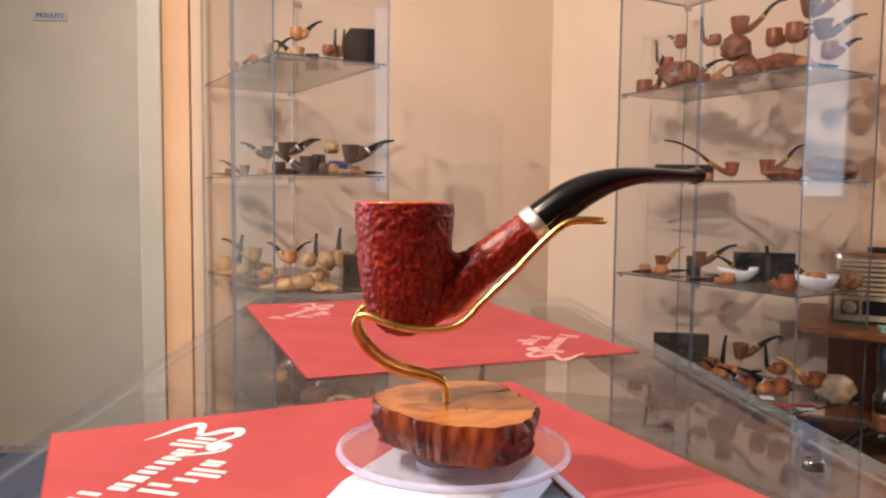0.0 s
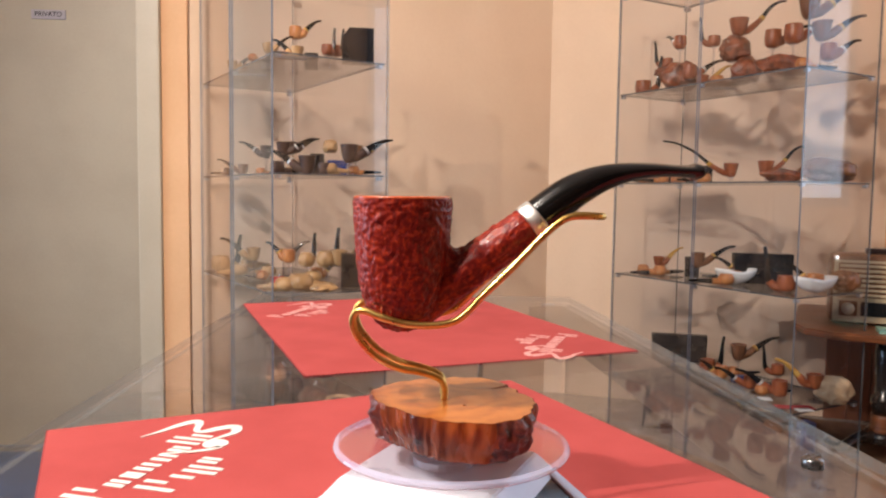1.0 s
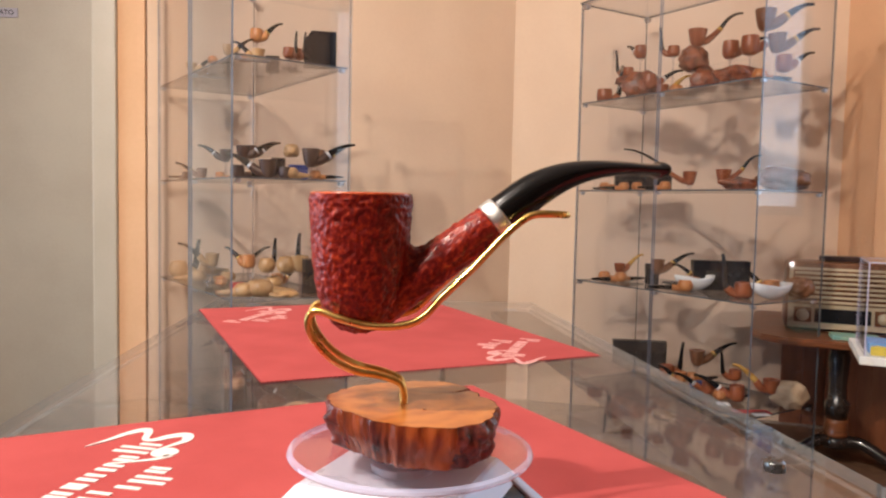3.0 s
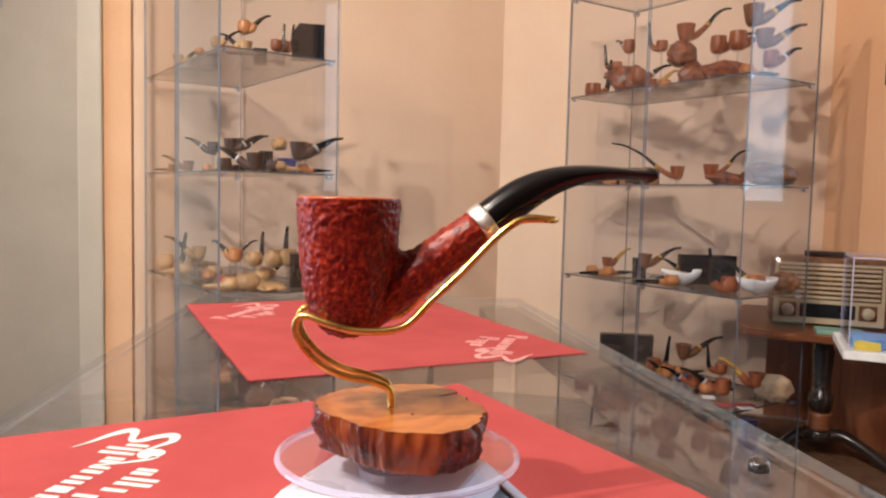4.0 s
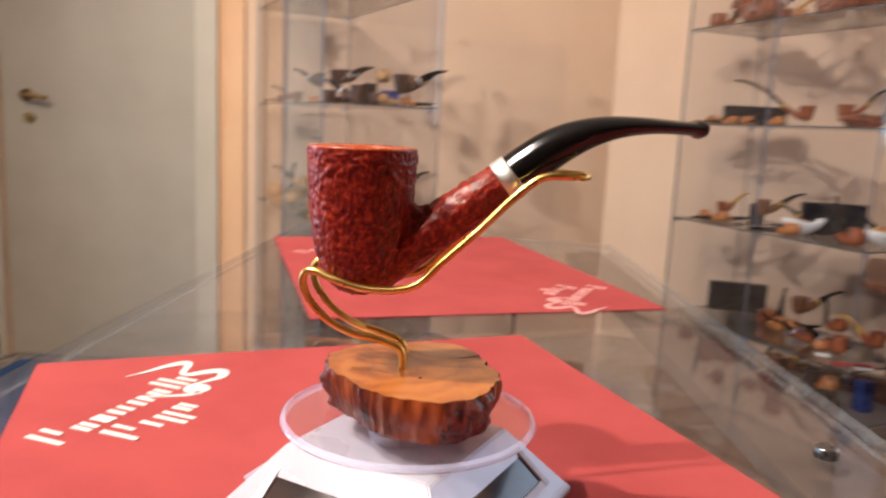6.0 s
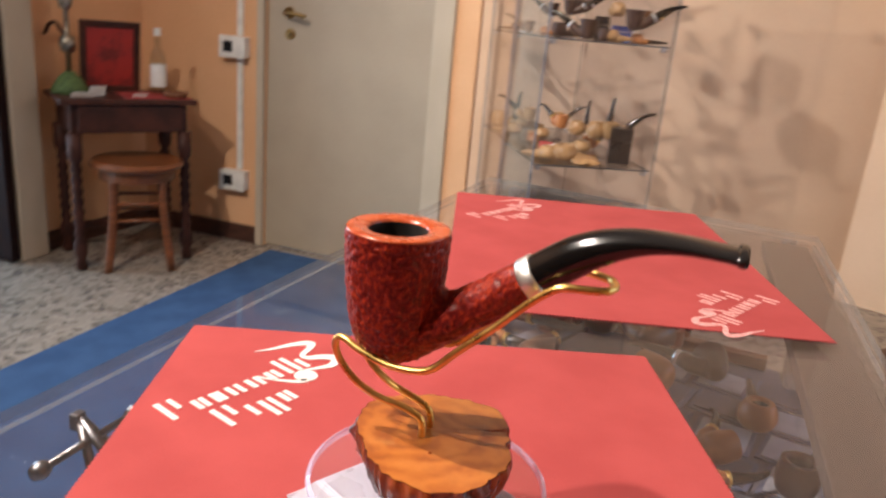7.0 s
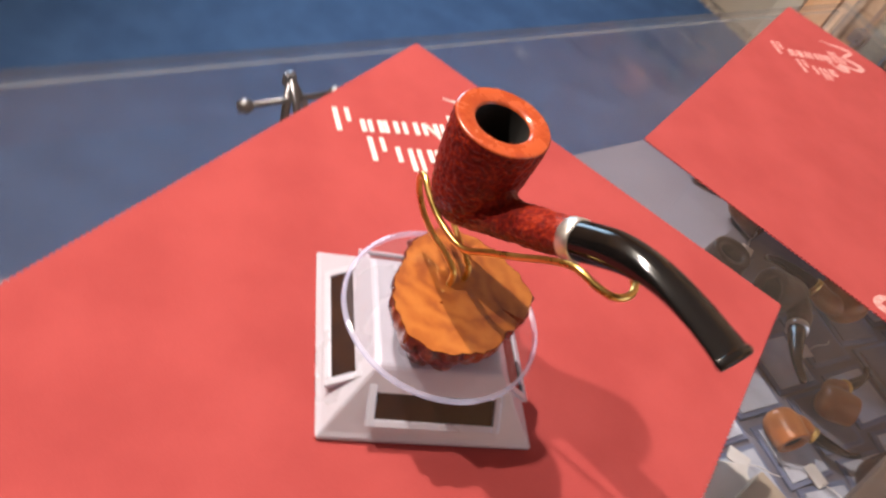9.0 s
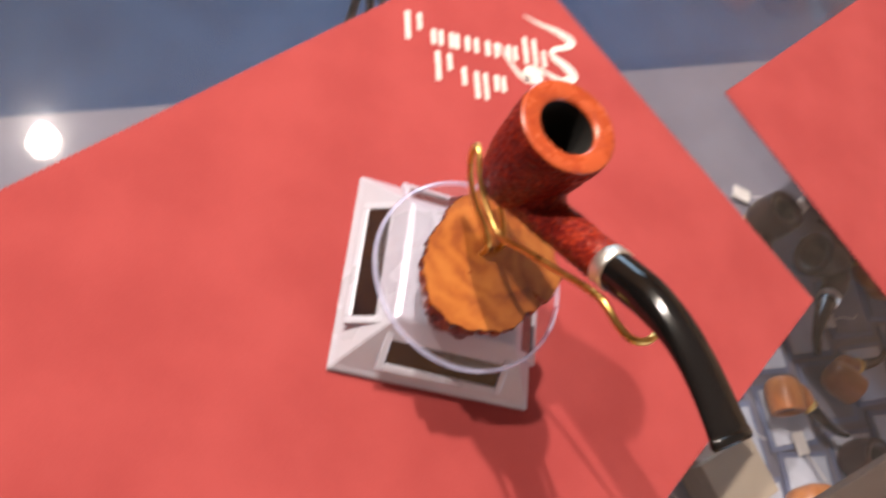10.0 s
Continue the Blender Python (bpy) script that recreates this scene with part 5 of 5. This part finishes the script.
def stool():
    s = thing("wooden_stool", Matrix.Translation((-2.345, 2.425, 0)) @ Matrix.Rotation(radians(-42), 4, "Z") @ Matrix.Diagonal((1.18, 1.18, 1, 1)), "orange-brown round wooden stool at the table", "stool")
    part("seat", lathe(bmesh.new(), [(0.0, 0.435), (0.145, 0.435), (0.158, 0.442), (0.160, 0.455), (0.150, 0.466), (0.0, 0.462)], 40), STOOLWOOD, s, "round polished seat", smooth=False)
    part("seat_ring", lathe(bmesh.new(), [(0.118, 0.388), (0.130, 0.388), (0.130, 0.434), (0.118, 0.434)], 32), STOOLWOOD, s)
    for k in range(4):
        a = math.pi / 4 + math.pi / 2 * k
        ca, sa = math.cos(a), math.sin(a)
        part("leg", tube(bmesh.new(), smooth_path([(0.112 * ca, 0.112 * sa, 0.432), (0.120 * ca, 0.120 * sa, 0.25), (0.150 * ca, 0.150 * sa, 0.0)], 5), 0.015, 10), STOOLWOOD, s, smooth=True)
    for z in (0.29, 0.22):
        pts = [(0.122, 0, z), (0, 0.122, z), (-0.122, 0, z), (0, -0.122, z)]
        q = [(0.117 * math.cos(math.pi / 4 + math.pi / 2 * k), 0.117 * math.sin(math.pi / 4 + math.pi / 2 * k), z) for k in range(4)]
        for i in range(4):
            part("rung", rod(bmesh.new(), q[i], q[(i + 1) % 4], 0.008), STOOLWOOD, s, smooth=True)
stool()

def desk_spot(x, y, lift=0.0):
    return (MD @ Vector((x, y, TABLE_TOP + 0.0006 + lift))).to_tuple()

def red_picture():
    m = Matrix.Translation(desk_spot(0.27, -0.26)) @ Matrix.Rotation(radians(-117 + 180), 4, "Z") @ Matrix.Rotation(radians(9), 4, "X")
    p = thing("framed_picture", m, "dark wooden frame with a red abstract print standing on the table", "picture")
    art = surface("red_print", (0.34, 0.022, 0.016), (0.06, 0.012, 0.010), rough=0.5, scale=9, fine=30, bump=0, contrast=(0.3, 0.55))
    for s in ((-0.12, -0.010, 0, -0.095, 0.010, 0.30), (0.095, -0.010, 0, 0.12, 0.010, 0.30), (-0.095, -0.010, 0, 0.095, 0.010, 0.025), (-0.095, -0.010, 0.275, 0.095, 0.010, 0.30)):
        part("frame", box(bmesh.new(), *s, bevel=0.003), DARKWOOD, p)
    part("print", boxes((-0.094, -0.003, 0.026, 0.094, 0.003, 0.274)), art, p, "glossy red print")
red_picture()

def bottle():
    gl = clear("bottle_glass", (0.86, 0.88, 0.84))
    b = thing("glass_bottle", Matrix.Translation(desk_spot(0.09, -0.17)), "clear glass bottle with white label on the table", "bottle")
    part("body", lathe(bmesh.new(), [(0.0, 0.0), (0.030, 0.0), (0.033, 0.006), (0.033, 0.150), (0.028, 0.175), (0.014, 0.200), (0.0125, 0.250), (0.0145, 0.252)], 28), gl, b, smooth=True)
    part("label", lathe(bmesh.new(), [(0.0335, 0.035), (0.0338, 0.036), (0.0338, 0.130), (0.0335, 0.131)], 28, cap=False), SLEEVE, b, "white paper label")
    part("cap", lathe(bmesh.new(), [(0.0, 0.250), (0.0155, 0.250), (0.0155, 0.282), (0.0, 0.283)], 20), OUTLETW, b, "white cap")
bottle()

def press():
    """Tall brass lever tool on a green foot."""
    t = thing("lever_corkscrew", Matrix.Translation(desk_spot(0.44, -0.20)), "tall silvery lever tool on a mossy green foot", "tool")
    green = surface("green_foot", (0.10, 0.16, 0.05), (0.05, 0.09, 0.03), rough=0.8, scale=60, bump=0.5, depth=0.004)
    old = surface("tarnished_metal", (0.42, 0.37, 0.30), (0.22, 0.19, 0.15), rough=0.35, metal=1.0, scale=50)
    part("foot", lathe(bmesh.new(), [(0.075, 0), (0.070, 0.02), (0.045, 0.06), (0.020, 0.085), (0.0, 0.09)], 28), green, t, "mossy green foot", smooth=True)
    part("column", lathe(bmesh.new(), [(0.010, 0.085), (0.010, 0.16), (0.028, 0.17), (0.034, 0.20), (0.028, 0.225), (0.010, 0.235), (0.010, 0.33), (0.022, 0.34), (0.030, 0.37), (0.022, 0.40), (0.008, 0.41), (0.008, 0.50)], 20), old, t, smooth=True)
    pts = smooth_path([(0.0, 0, 0.21), (-0.05, 0.01, 0.25), (-0.09, 0.015, 0.275), (-0.135, 0.02, 0.265), (-0.165, 0.02, 0.225)], 5)
    part("lever", tube(bmesh.new(), pts, 0.008, 10), DARKWOOD, t, "dark curved lever", smooth=True)
press()
card(desk_spot(0.42, -0.06), -112, .09, .05, "white folded card on the table", 60)
card(desk_spot(0.20, -0.06), -112, .06, .04, "white folded card on the table", 60)
card(desk_spot(0.36, -0.10), -100, .07, .09, "cream leaflet on the table", 70)
solid("ashtray", lathe(bmesh.new(), [(0.0, 0.0), (0.045, 0.0), (0.055, 0.022), (0.048, 0.024), (0.040, 0.008), (0.0, 0.007)], 28), BROWN, Matrix.Translation(desk_spot(0.05, -0.07)), "shallow dark wooden ashtray on the table", "ashtray", smooth=True)
solid("table_runner", box(bmesh.new(), 0.0, -0.24, 0, 0.26, -0.01, 0.002, bevel=0.0006), RED, MD @ Matrix.Translation((0.0, 0, TABLE_TOP + 0.0002)), "red cloth lying on the writing table", "cloth")

# ---- sockets and conduit on the door wall ----
def socket(s, z):
    o = thing("wall_socket", M_DOOR @ Matrix.Translation((s, -0.001, z)), "white surface-mounted wall socket box", "socket", "wall sockets")
    part("box", box(bmesh.new(), -0.066, -0.045, -0.046, 0.066, 0.0, 0.046, bevel=0.004), OUTLETW, o)
    part("cover", box(bmesh.new(), -0.070, -0.051, -0.050, 0.070, -0.0455, 0.050, bevel=0.003), OUTLETW, o)
    part("insert", box(bmesh.new(), -0.045, -0.0535, -0.024, 0.005, -0.0513, 0.024, bevel=0.0008), BLACK, o, "black socket insert")
    part("switch", box(bmesh.new(), 0.010, -0.0540, -0.024, 0.034, -0.0513, 0.024, bevel=0.001), OUTLETW, o)
for z in (0.313, 0.940, 1.275):
    socket(0.550, z)
for z0, z1 in ((0.364, 0.889), (0.991, 1.224), (1.326, 2.4)):
    solid("cable_conduit", box(bmesh.new(), 0.556, -0.016, z0, 0.584, -0.001, z1, bevel=0.002), OUTLETW, M_DOOR, "white plastic cable conduit on the wall", "conduit", "cable conduits")

# ---- radio on its pedestal table ----
M_TAB = Matrix.Translation((1.715, 3.15, 0)) @ Matrix.Rotation(radians(-24), 4, "Z")
TABZ = 0.560
def pedestal_table():
    t = thing("pedestal_table", M_TAB, "orange-brown pedestal table with black turned column", "table")
    lac = surface("black_lacquer", (0.020, 0.014, 0.012), (0.012, 0.009, 0.008), rough=0.25, scale=20, bump=0.03, coat=0.4)
    bm = prism(bmesh.new(), [(-0.34, -0.10), (-0.30, -0.20), (-0.20, -0.26), (0.40, -0.26), (0.43, -0.23), (0.40, -0.16), (0.04, 0.54), (0.0, 0.57), (-0.31, 0.57), (-0.34, 0.54)], TABZ - 0.028, TABZ)
    bmesh.ops.bevel(bm, geom=[e for e in bm.edges if abs(e.verts[0].co.z - e.verts[1].co.z) < 1e-6], offset=0.007, segments=3, affect="EDGES")
    part("tabletop", bm, STOOLWOOD, t, "orange-brown rounded tabletop")
    part("column", lathe(bmesh.new(), [(0.040, 0.205), (0.046, 0.24), (0.050, 0.27), (0.036, 0.285), (0.034, 0.34), (0.042, 0.46), (0.036, 0.485), (0.050, 0.50), (0.052, TABZ - 0.029)], 24), lac, t, "black turned column", smooth=True)
    part("collar", lathe(bmesh.new(), [(0.050, 0.135), (0.046, 0.15), (0.044, 0.19), (0.046, 0.2045)], 24), STOOLWOOD, t, "orange wooden collar", smooth=True)
    part("hub", lathe(bmesh.new(), [(0.045, 0.085), (0.060, 0.095), (0.060, 0.125), (0.050, 0.1345)], 24), lac, t, smooth=True)
    for k in range(3):
        a = radians(100 + 120 * k)
        ca, sa = math.cos(a), math.sin(a)
        pts = smooth_path([(0.03 * ca, 0.03 * sa, 0.112), (0.10 * ca, 0.10 * sa, 0.118), (0.19 * ca, 0.19 * sa, 0.075), (0.27 * ca, 0.27 * sa, 0.028), (0.30 * ca, 0.30 * sa, 0.021)], 5)
        part("foot", tube(bmesh.new(), pts, [0.026 - 0.0003 * i for i in range(len(pts))], 12), lac, t, "black splayed foot", smooth=True)
pedestal_table()

def radio():
    m = Matrix.Translation((1.745, 3.215, TABZ + 0.0006)) @ Matrix.Rotation(radians(-22), 4, "Z")
    r = thing("tube_radio", m, "old cream and brown tube radio with round knobs", "radio")
    ivory = surface("aged_ivory_plastic", (0.50, 0.41, 0.27), (0.42, 0.33, 0.21), rough=0.4, scale=14, bump=0.03)
    part("body", box(bmesh.new(), -0.22, -0.08, 0.0, 0.22, 0.12, 0.285, bevel=0.03), BROWN, r, "brown rounded wooden case")
    part("front", box(bmesh.new(), -0.205, -0.088, 0.012, 0.205, -0.0805, 0.262, bevel=0.0035), ivory, r, "cream front")
    for k in range(7):
        z = 0.118 + k * 0.0195
        part("slat", box(bmesh.new(), -0.185, -0.099, z, 0.185, -0.0885, z + 0.010, bevel=0.002), ivory, r)
    part("grille_cloth", boxes((-0.190, -0.0895, 0.112, 0.190, -0.0884, 0.252)), BROWN, r)
    part("dial", box(bmesh.new(), -0.105, -0.093, 0.038, 0.100, -0.0885, 0.096, bevel=0.002), BLACK, r, "dark glass dial")
    for x in (-0.150, 0.145):
        part("knob_plate", box(bmesh.new(), x - 0.033, -0.0915, 0.036, x + 0.033, -0.0885, 0.098, bevel=0.002), BROWN, r)
        part("knob", lathe(bmesh.new(), [(0.024, 0), (0.024, 0.012), (0.020, 0.020), (0.0, 0.021)], 24, (x, -0.092, 0.067), Matrix.Rotation(radians(90), 4, "X")), ivory, r, "round cream knob", smooth=True)
radio()
def booklet(where, yaw, sx, sy, sz, mat, label):
    solid("booklet", box(bmesh.new(), -sx / 2, -sy / 2, 0, sx / 2, sy / 2, sz, bevel=0.001), mat, Matrix.Translation(where) @ Matrix.Rotation(radians(yaw), 4, "Z"), label, "booklet")
GREENP = surface("green_paper", (0.30, 0.42, 0.26), (0.16, 0.34, 0.30), rough=0.5, scale=18)
BLUEP = surface("blue_paper", (0.18, 0.36, 0.62), (0.10, 0.22, 0.50), rough=0.4, scale=14)
booklet((1.69, 3.00, TABZ + 0.0006), -20, .17, .11, .014, GREENP, "pale green booklet lying before the radio")
solid("small_case", box(bmesh.new(), -0.09, -0.03, 0, 0.09, 0.03, 0.022, bevel=0.004), DARKB, Matrix.Translation((1.755, 3.235, TABZ + 0.2862)) @ Matrix.Rotation(radians(-22), 4, "Z"), "dark flat case on top of the radio", "case")

# ---- acrylic display case on a white table ----
M_CASE = Matrix.Translation((1.315, 2.30, 0)) @ Matrix.Rotation(radians(-24), 4, "Z")
def white_table():
    t = thing("white_table", M_CASE, "white table with a thin top", "table")
    part("tabletop", box(bmesh.new(), 0.0, 0.0, 0.605, 0.62, 0.36, 0.63, bevel=0.003), OUTLETW, t)
    for x, y in ((0.42, 0.03), (0.59, 0.03), (0.42, 0.33), (0.59, 0.33)):
        part("leg", boxes((x - 0.015, y - 0.015, 0, x + 0.015, y + 0.015, 0.604)), OUTLETW, t)
white_table()
def acrylic_case():
    t = thing("acrylic_case", M_CASE @ Matrix.Translation((0.012, 0.012, 0.6306)), "clear acrylic display case with pale edges", "display case")
    w, d, h = 0.40, 0.26, 0.275
    for name, s in (("front_pane", (0, 0, 0, w, 0.004, h)), ("back_pane", (0, d - 0.004, 0, w, d, h)), ("side_pane", (0, 0.0045, 0, 0.004, d - 0.0045, h)), ("side_pane", (w - 0.004, 0.0045, 0, w, d - 0.0045, h)), ("lid_pane", (0, 0, h + 0.0005, w, d, h + 0.0045))):
        part(name, pane(bmesh.new(), *s), [PANE, CASE_EDGE], t).visible_shadow = False
CASE_EDGE = surface("pale_acrylic_edge", (0.62, 0.58, 0.66), (0.52, 0.48, 0.58), rough=0.2, scale=10, bump=0)
acrylic_case()
CZ = 0.6312
solid("leaflet", box(bmesh.new(), 0.03, 0.07, 0, 0.23, 0.20, 0.03, bevel=0.001), BLUEP, M_CASE @ Matrix.Translation((0, 0, CZ)), "blue printed leaflet box in the acrylic case", "leaflet")
YEL = surface("yellow_paper", (0.75, 0.55, 0.08), rough=0.5)
solid("leaflet", prism(bmesh.new(), [(0.03, 0.03), (0.10, 0.03), (0.05, 0.066)], 0, 0.025), YEL, M_CASE @ Matrix.Translation((0, 0, CZ)), "small yellow folded leaflet in the acrylic case", "leaflet")
PINK = surface("pink_stone", (0.62, 0.34, 0.28), (0.52, 0.26, 0.22), rough=0.5, scale=30)
burl((M_CASE @ Vector((0.20, 0.045, CZ))).to_tuple(), .035, .035, PINK, "pink rounded block in the acrylic case", 61)

# flat sheet over the terrazzo that makes this stretch of floor darker and brown
BROWN_SHEET = surface("dark_brown_sheet", (0.165, 0.085, 0.048), (0.099, 0.051, 0.029), rough=0.9, scale=18, fine=240, bump=0.3, depth=0.002, spec=0.15)
solid("floor_sheet", prism(bmesh.new(), [(0.62, 1.35), (2.18, 1.35), (2.02, 3.62), (0.95, 4.05), (0.62, 3.55)], 0.0002, 0.006), BROWN_SHEET, Matrix(), "flat dark brown sheet on the floor under the pedestal table", "mat")

# ---- pictures on the window wall ----
WAINSCOT = surface("dark_brown_boards", (0.285, 0.099, 0.045), (0.190, 0.061, 0.028), rough=0.45, scale=10, fine=90, stretch=(1, 1, 0.2), bump=0.1)
def wainscot(m, s0, s1, high):
    w = thing("wainscot", m, "dark brown wooden boards along the low wall", "panelling", kind="structure")
    count = round((s1 - s0) / 0.1)
    step = (s1 - s0) / count
    for k in range(count):
        part("board", box(bmesh.new(), s0 + step * k, -0.016, 0.0, s0 + step * (k + 1) - 0.002, -0.001, high, bevel=0.002), WAINSCOT, w)
wainscot(M_EASTW, 1.38, 1.68, 0.60)
wainscot(M_WIN, 0.02, 1.90, 0.60)
def wall_picture(s0, s1, z0, z1, frame_mat, label):
    p = thing("wall_picture", M_WIN, label, "picture", "pictures on the wall")
    w = 0.018
    for q in ((s0, z0, s0 + w, z1), (s1 - w, z0, s1, z1), (s0 + w, z0, s1 - w, z0 + w), (s0 + w, z1 - w, s1 - w, z1)):
        part("frame", box(bmesh.new(), q[0], -0.022, q[1], q[2], -0.001, q[3], bevel=0.003), frame_mat, p)
    part("mount", boxes((s0 + w, -0.010, z0 + w, s1 - w, -0.002, z1 - w)), SLEEVE, p, "pale mount")
    part("print", boxes((s0 + 0.06, -0.0125, z0 + 0.06, s1 - 0.06, -0.0105, z1 - 0.06)), BROWN, p, "brown faded print")
wall_picture(0.39, 0.70, 1.585, 1.98, BLACK, "dark framed picture with pale mount on the wall")
wall_picture(0.45, 0.68, 1.205, 1.45, CREAM, "cream framed picture on the wall")

# ---- under the counter glass ----
def inside(x, y, lift=0.0):
    return (x, y, SHELF_IN + 0.0004 + lift)
TILEP = surface("pale_blue_grey_card", (0.54, 0.59, 0.68), (0.45, 0.49, 0.58), rough=0.75, scale=30)
TILEB = surface("blue_grey_card", (0.17, 0.21, 0.33), (0.12, 0.15, 0.25), rough=0.5, scale=20)
def felt_square(x, y, yaw, w, d, mat, label):
    """A square display card with a raised border."""
    t = thing("display_card", Matrix.Translation(inside(x, y)) @ Matrix.Rotation(radians(yaw), 4, "Z"), label, "display card", "square cards in the counter")
    part("border", box(bmesh.new(), -w / 2, -d / 2, 0, w / 2, d / 2, 0.003, bevel=0.0008), TILEB, t, "blue-grey border")
    part("face", box(bmesh.new(), -w / 2 + 0.006, -d / 2 + 0.006, 0.0031, w / 2 - 0.006, d / 2 - 0.006, 0.0050, bevel=0.0006), mat, t)
dice = random.Random(41)
for row in range(10):
    for col in range(3):
        x, y = 0.075 + col * 0.083 + row * 0.0105, 1.330 - row * 0.083
        pale = dice.random() < 0.7
        felt_square(x + dice.uniform(-.003, .003), y + dice.uniform(-.003, .003), -7 + dice.uniform(-4, 4), 0.076, 0.074, TILEP if pale else LILAC, "pale lilac square display card on the counter shelf" if pale else "lilac-grey square display card on the counter shelf")
# pipes lying on the shelf: kind, x, y, lift, yaw, size, roll
for k, x, y, lift, yaw, size, roll in (("brown_bent", -.125, 1.185, .032, 100, 1.1, 84), ("orange_bent", .095, 1.215, .036, 250, 1.15, 84), ("orange_bent", .160, .985, .030, 75, .85, 84), ("orange_bent", .165, 1.065, .030, 130, .85, 84),
        ("dark_straight", -.030, 1.065, .006, -35, 1.25, 0), ("dark_bent", .045, 1.160, .036, -20, 1.2, 84), ("brown_bent", .030, 1.330, .036, 160, 1.1, 84), ("red_bent", -.150, 1.330, .031, 110, 1.2, 84),
        ("orange_bent", -.210, 1.215, .028, 40, 1.0, 84), ("brown_bent", -.230, 1.340, .032, 20, 1.2, 84), ("dark_bent", .150, 1.290, .032, 200, 1.1, 84), ("red_straight", .215, 1.200, .006, 100, 1.1, 0),
        ("orange_bent", .275, .955, .030, 95, 1.0, 84), ("brown_bent", .305, .790, .030, 120, .9, 84), ("orange_bent", .285, .690, .030, 80, .9, 84), ("red_straight", .240, .610, .006, 40, .95, 0), ("dark_straight", .270, 1.060, .006, 75, 1.1, 0), ("tan_egg", -.170, 1.420, .0, 30, 1.0, 0), ("tan_egg", -.060, 1.410, .0, 190, 1.0, 0), ("red_up", .060, 1.410, .0, 60, 1.0, 0)):
    put(k, inside(x, y, lift * 0.86 if roll else lift), yaw, size * 0.86, 0, roll)
def price_tag(x, y, yaw, lift=0.0):
    t = thing("price_tag", Matrix.Translation(inside(x, y, lift)) @ Matrix.Rotation(radians(yaw), 4, "Z"), "small white price tag on a string in the counter", "tag", "price tags in the counter")
    part("label", box(bmesh.new(), -0.013, -0.009, 0, 0.013, 0.009, 0.0012, bevel=0.0004), SLEEVE, t)
    part("string", tube(bmesh.new(), smooth_path([(0.011, 0, 0.0015), (0.022, 0.003, 0.006), (0.034, 0.000, 0.012), (0.044, 0.006, 0.010)], 4), 0.0007, 6), SLEEVE, t, "thin white string", smooth=True)
for x, y, yaw in ((-.075, 1.060, 60), (.005, 1.010, 100), (.185, .915, 30), (.105, 1.120, 80), (.235, 1.000, 0), (.220, .780, 30), (-.050, 1.160, 120)):
    price_tag(x, y, yaw, .0066)
card(inside(-.010, 1.035, .012), 30, .05, .05, "cream paper card in the counter", mat=CREAM)
black_box(inside(.247, .862, .0055), 12, .060, .075, .04, "small pale cream carton in the counter", CREAM)
black_box(inside(.205, .850, .0055), -25, .050, .060, .03, "small white carton in the counter", SLEEVE)

def clamp_bar():
    m = Matrix.Translation((-0.2290, 0.523, -0.016)) @ Matrix.Rotation(radians(96), 4, "Z")
    e = thing("clamp_bar", m, "small steel clamp with a knobbed bar on the counter's side glass", "fitting")
    grey = surface("dull_steel", (0.24, 0.24, 0.24), (0.13, 0.13, 0.13), rough=0.34, metal=1.0, scale=60)
    zb = 0.847
    part("bar", rod(bmesh.new(), (-0.040, 0, zb), (0.046, 0, zb), 0.0030, 12), grey, e, smooth=True)
    for x in (-0.042, 0.048):
        part("knob", lathe(bmesh.new(), [(0.0, -0.007), (0.005, -0.006), (0.0072, 0.0), (0.005, 0.006), (0.0, 0.007)], 18, (x, 0, zb), Matrix.Rotation(radians(90), 4, "Y")), grey, e, "round steel knob", smooth=True)
    top = (0.004, 0.0110, 0.862)
    for foot in ((-0.016, -0.028, 0.800), (0.034, -0.006, 0.810), (0.006, -0.034, 0.815)):
        part("leg", rod(bmesh.new(), top, foot, 0.0038, 12), grey, e, "flat steel leg", smooth=True)
    part("clamp", box(bmesh.new(), -0.001, 0.0085, 0.852, 0.009, 0.0166, 0.8660, bevel=0.0015), grey, e, "steel clamp plate")
clamp_bar()

# ---- ceiling lamps ----
LAMPW = surface("white_lamp_metal", (0.80, 0.79, 0.76), rough=0.4, scale=20)
for place in SPOTS:
    c = thing("ceiling_lamp", Matrix.Translation((place[0], place[1], HIGH)), "white cylindrical ceiling spotlight", "lamp", "ceiling spotlights")
    part("stem", lathe(bmesh.new(), [(0.045, -0.012), (0.045, -0.0005)], 24), LAMPW, c)
    part("housing", lathe(bmesh.new(), [(0.062, -0.262), (0.064, -0.262), (0.064, -0.14), (0.012, -0.12), (0.012, -0.012)], 28, cap=False), LAMPW, c, smooth=False)
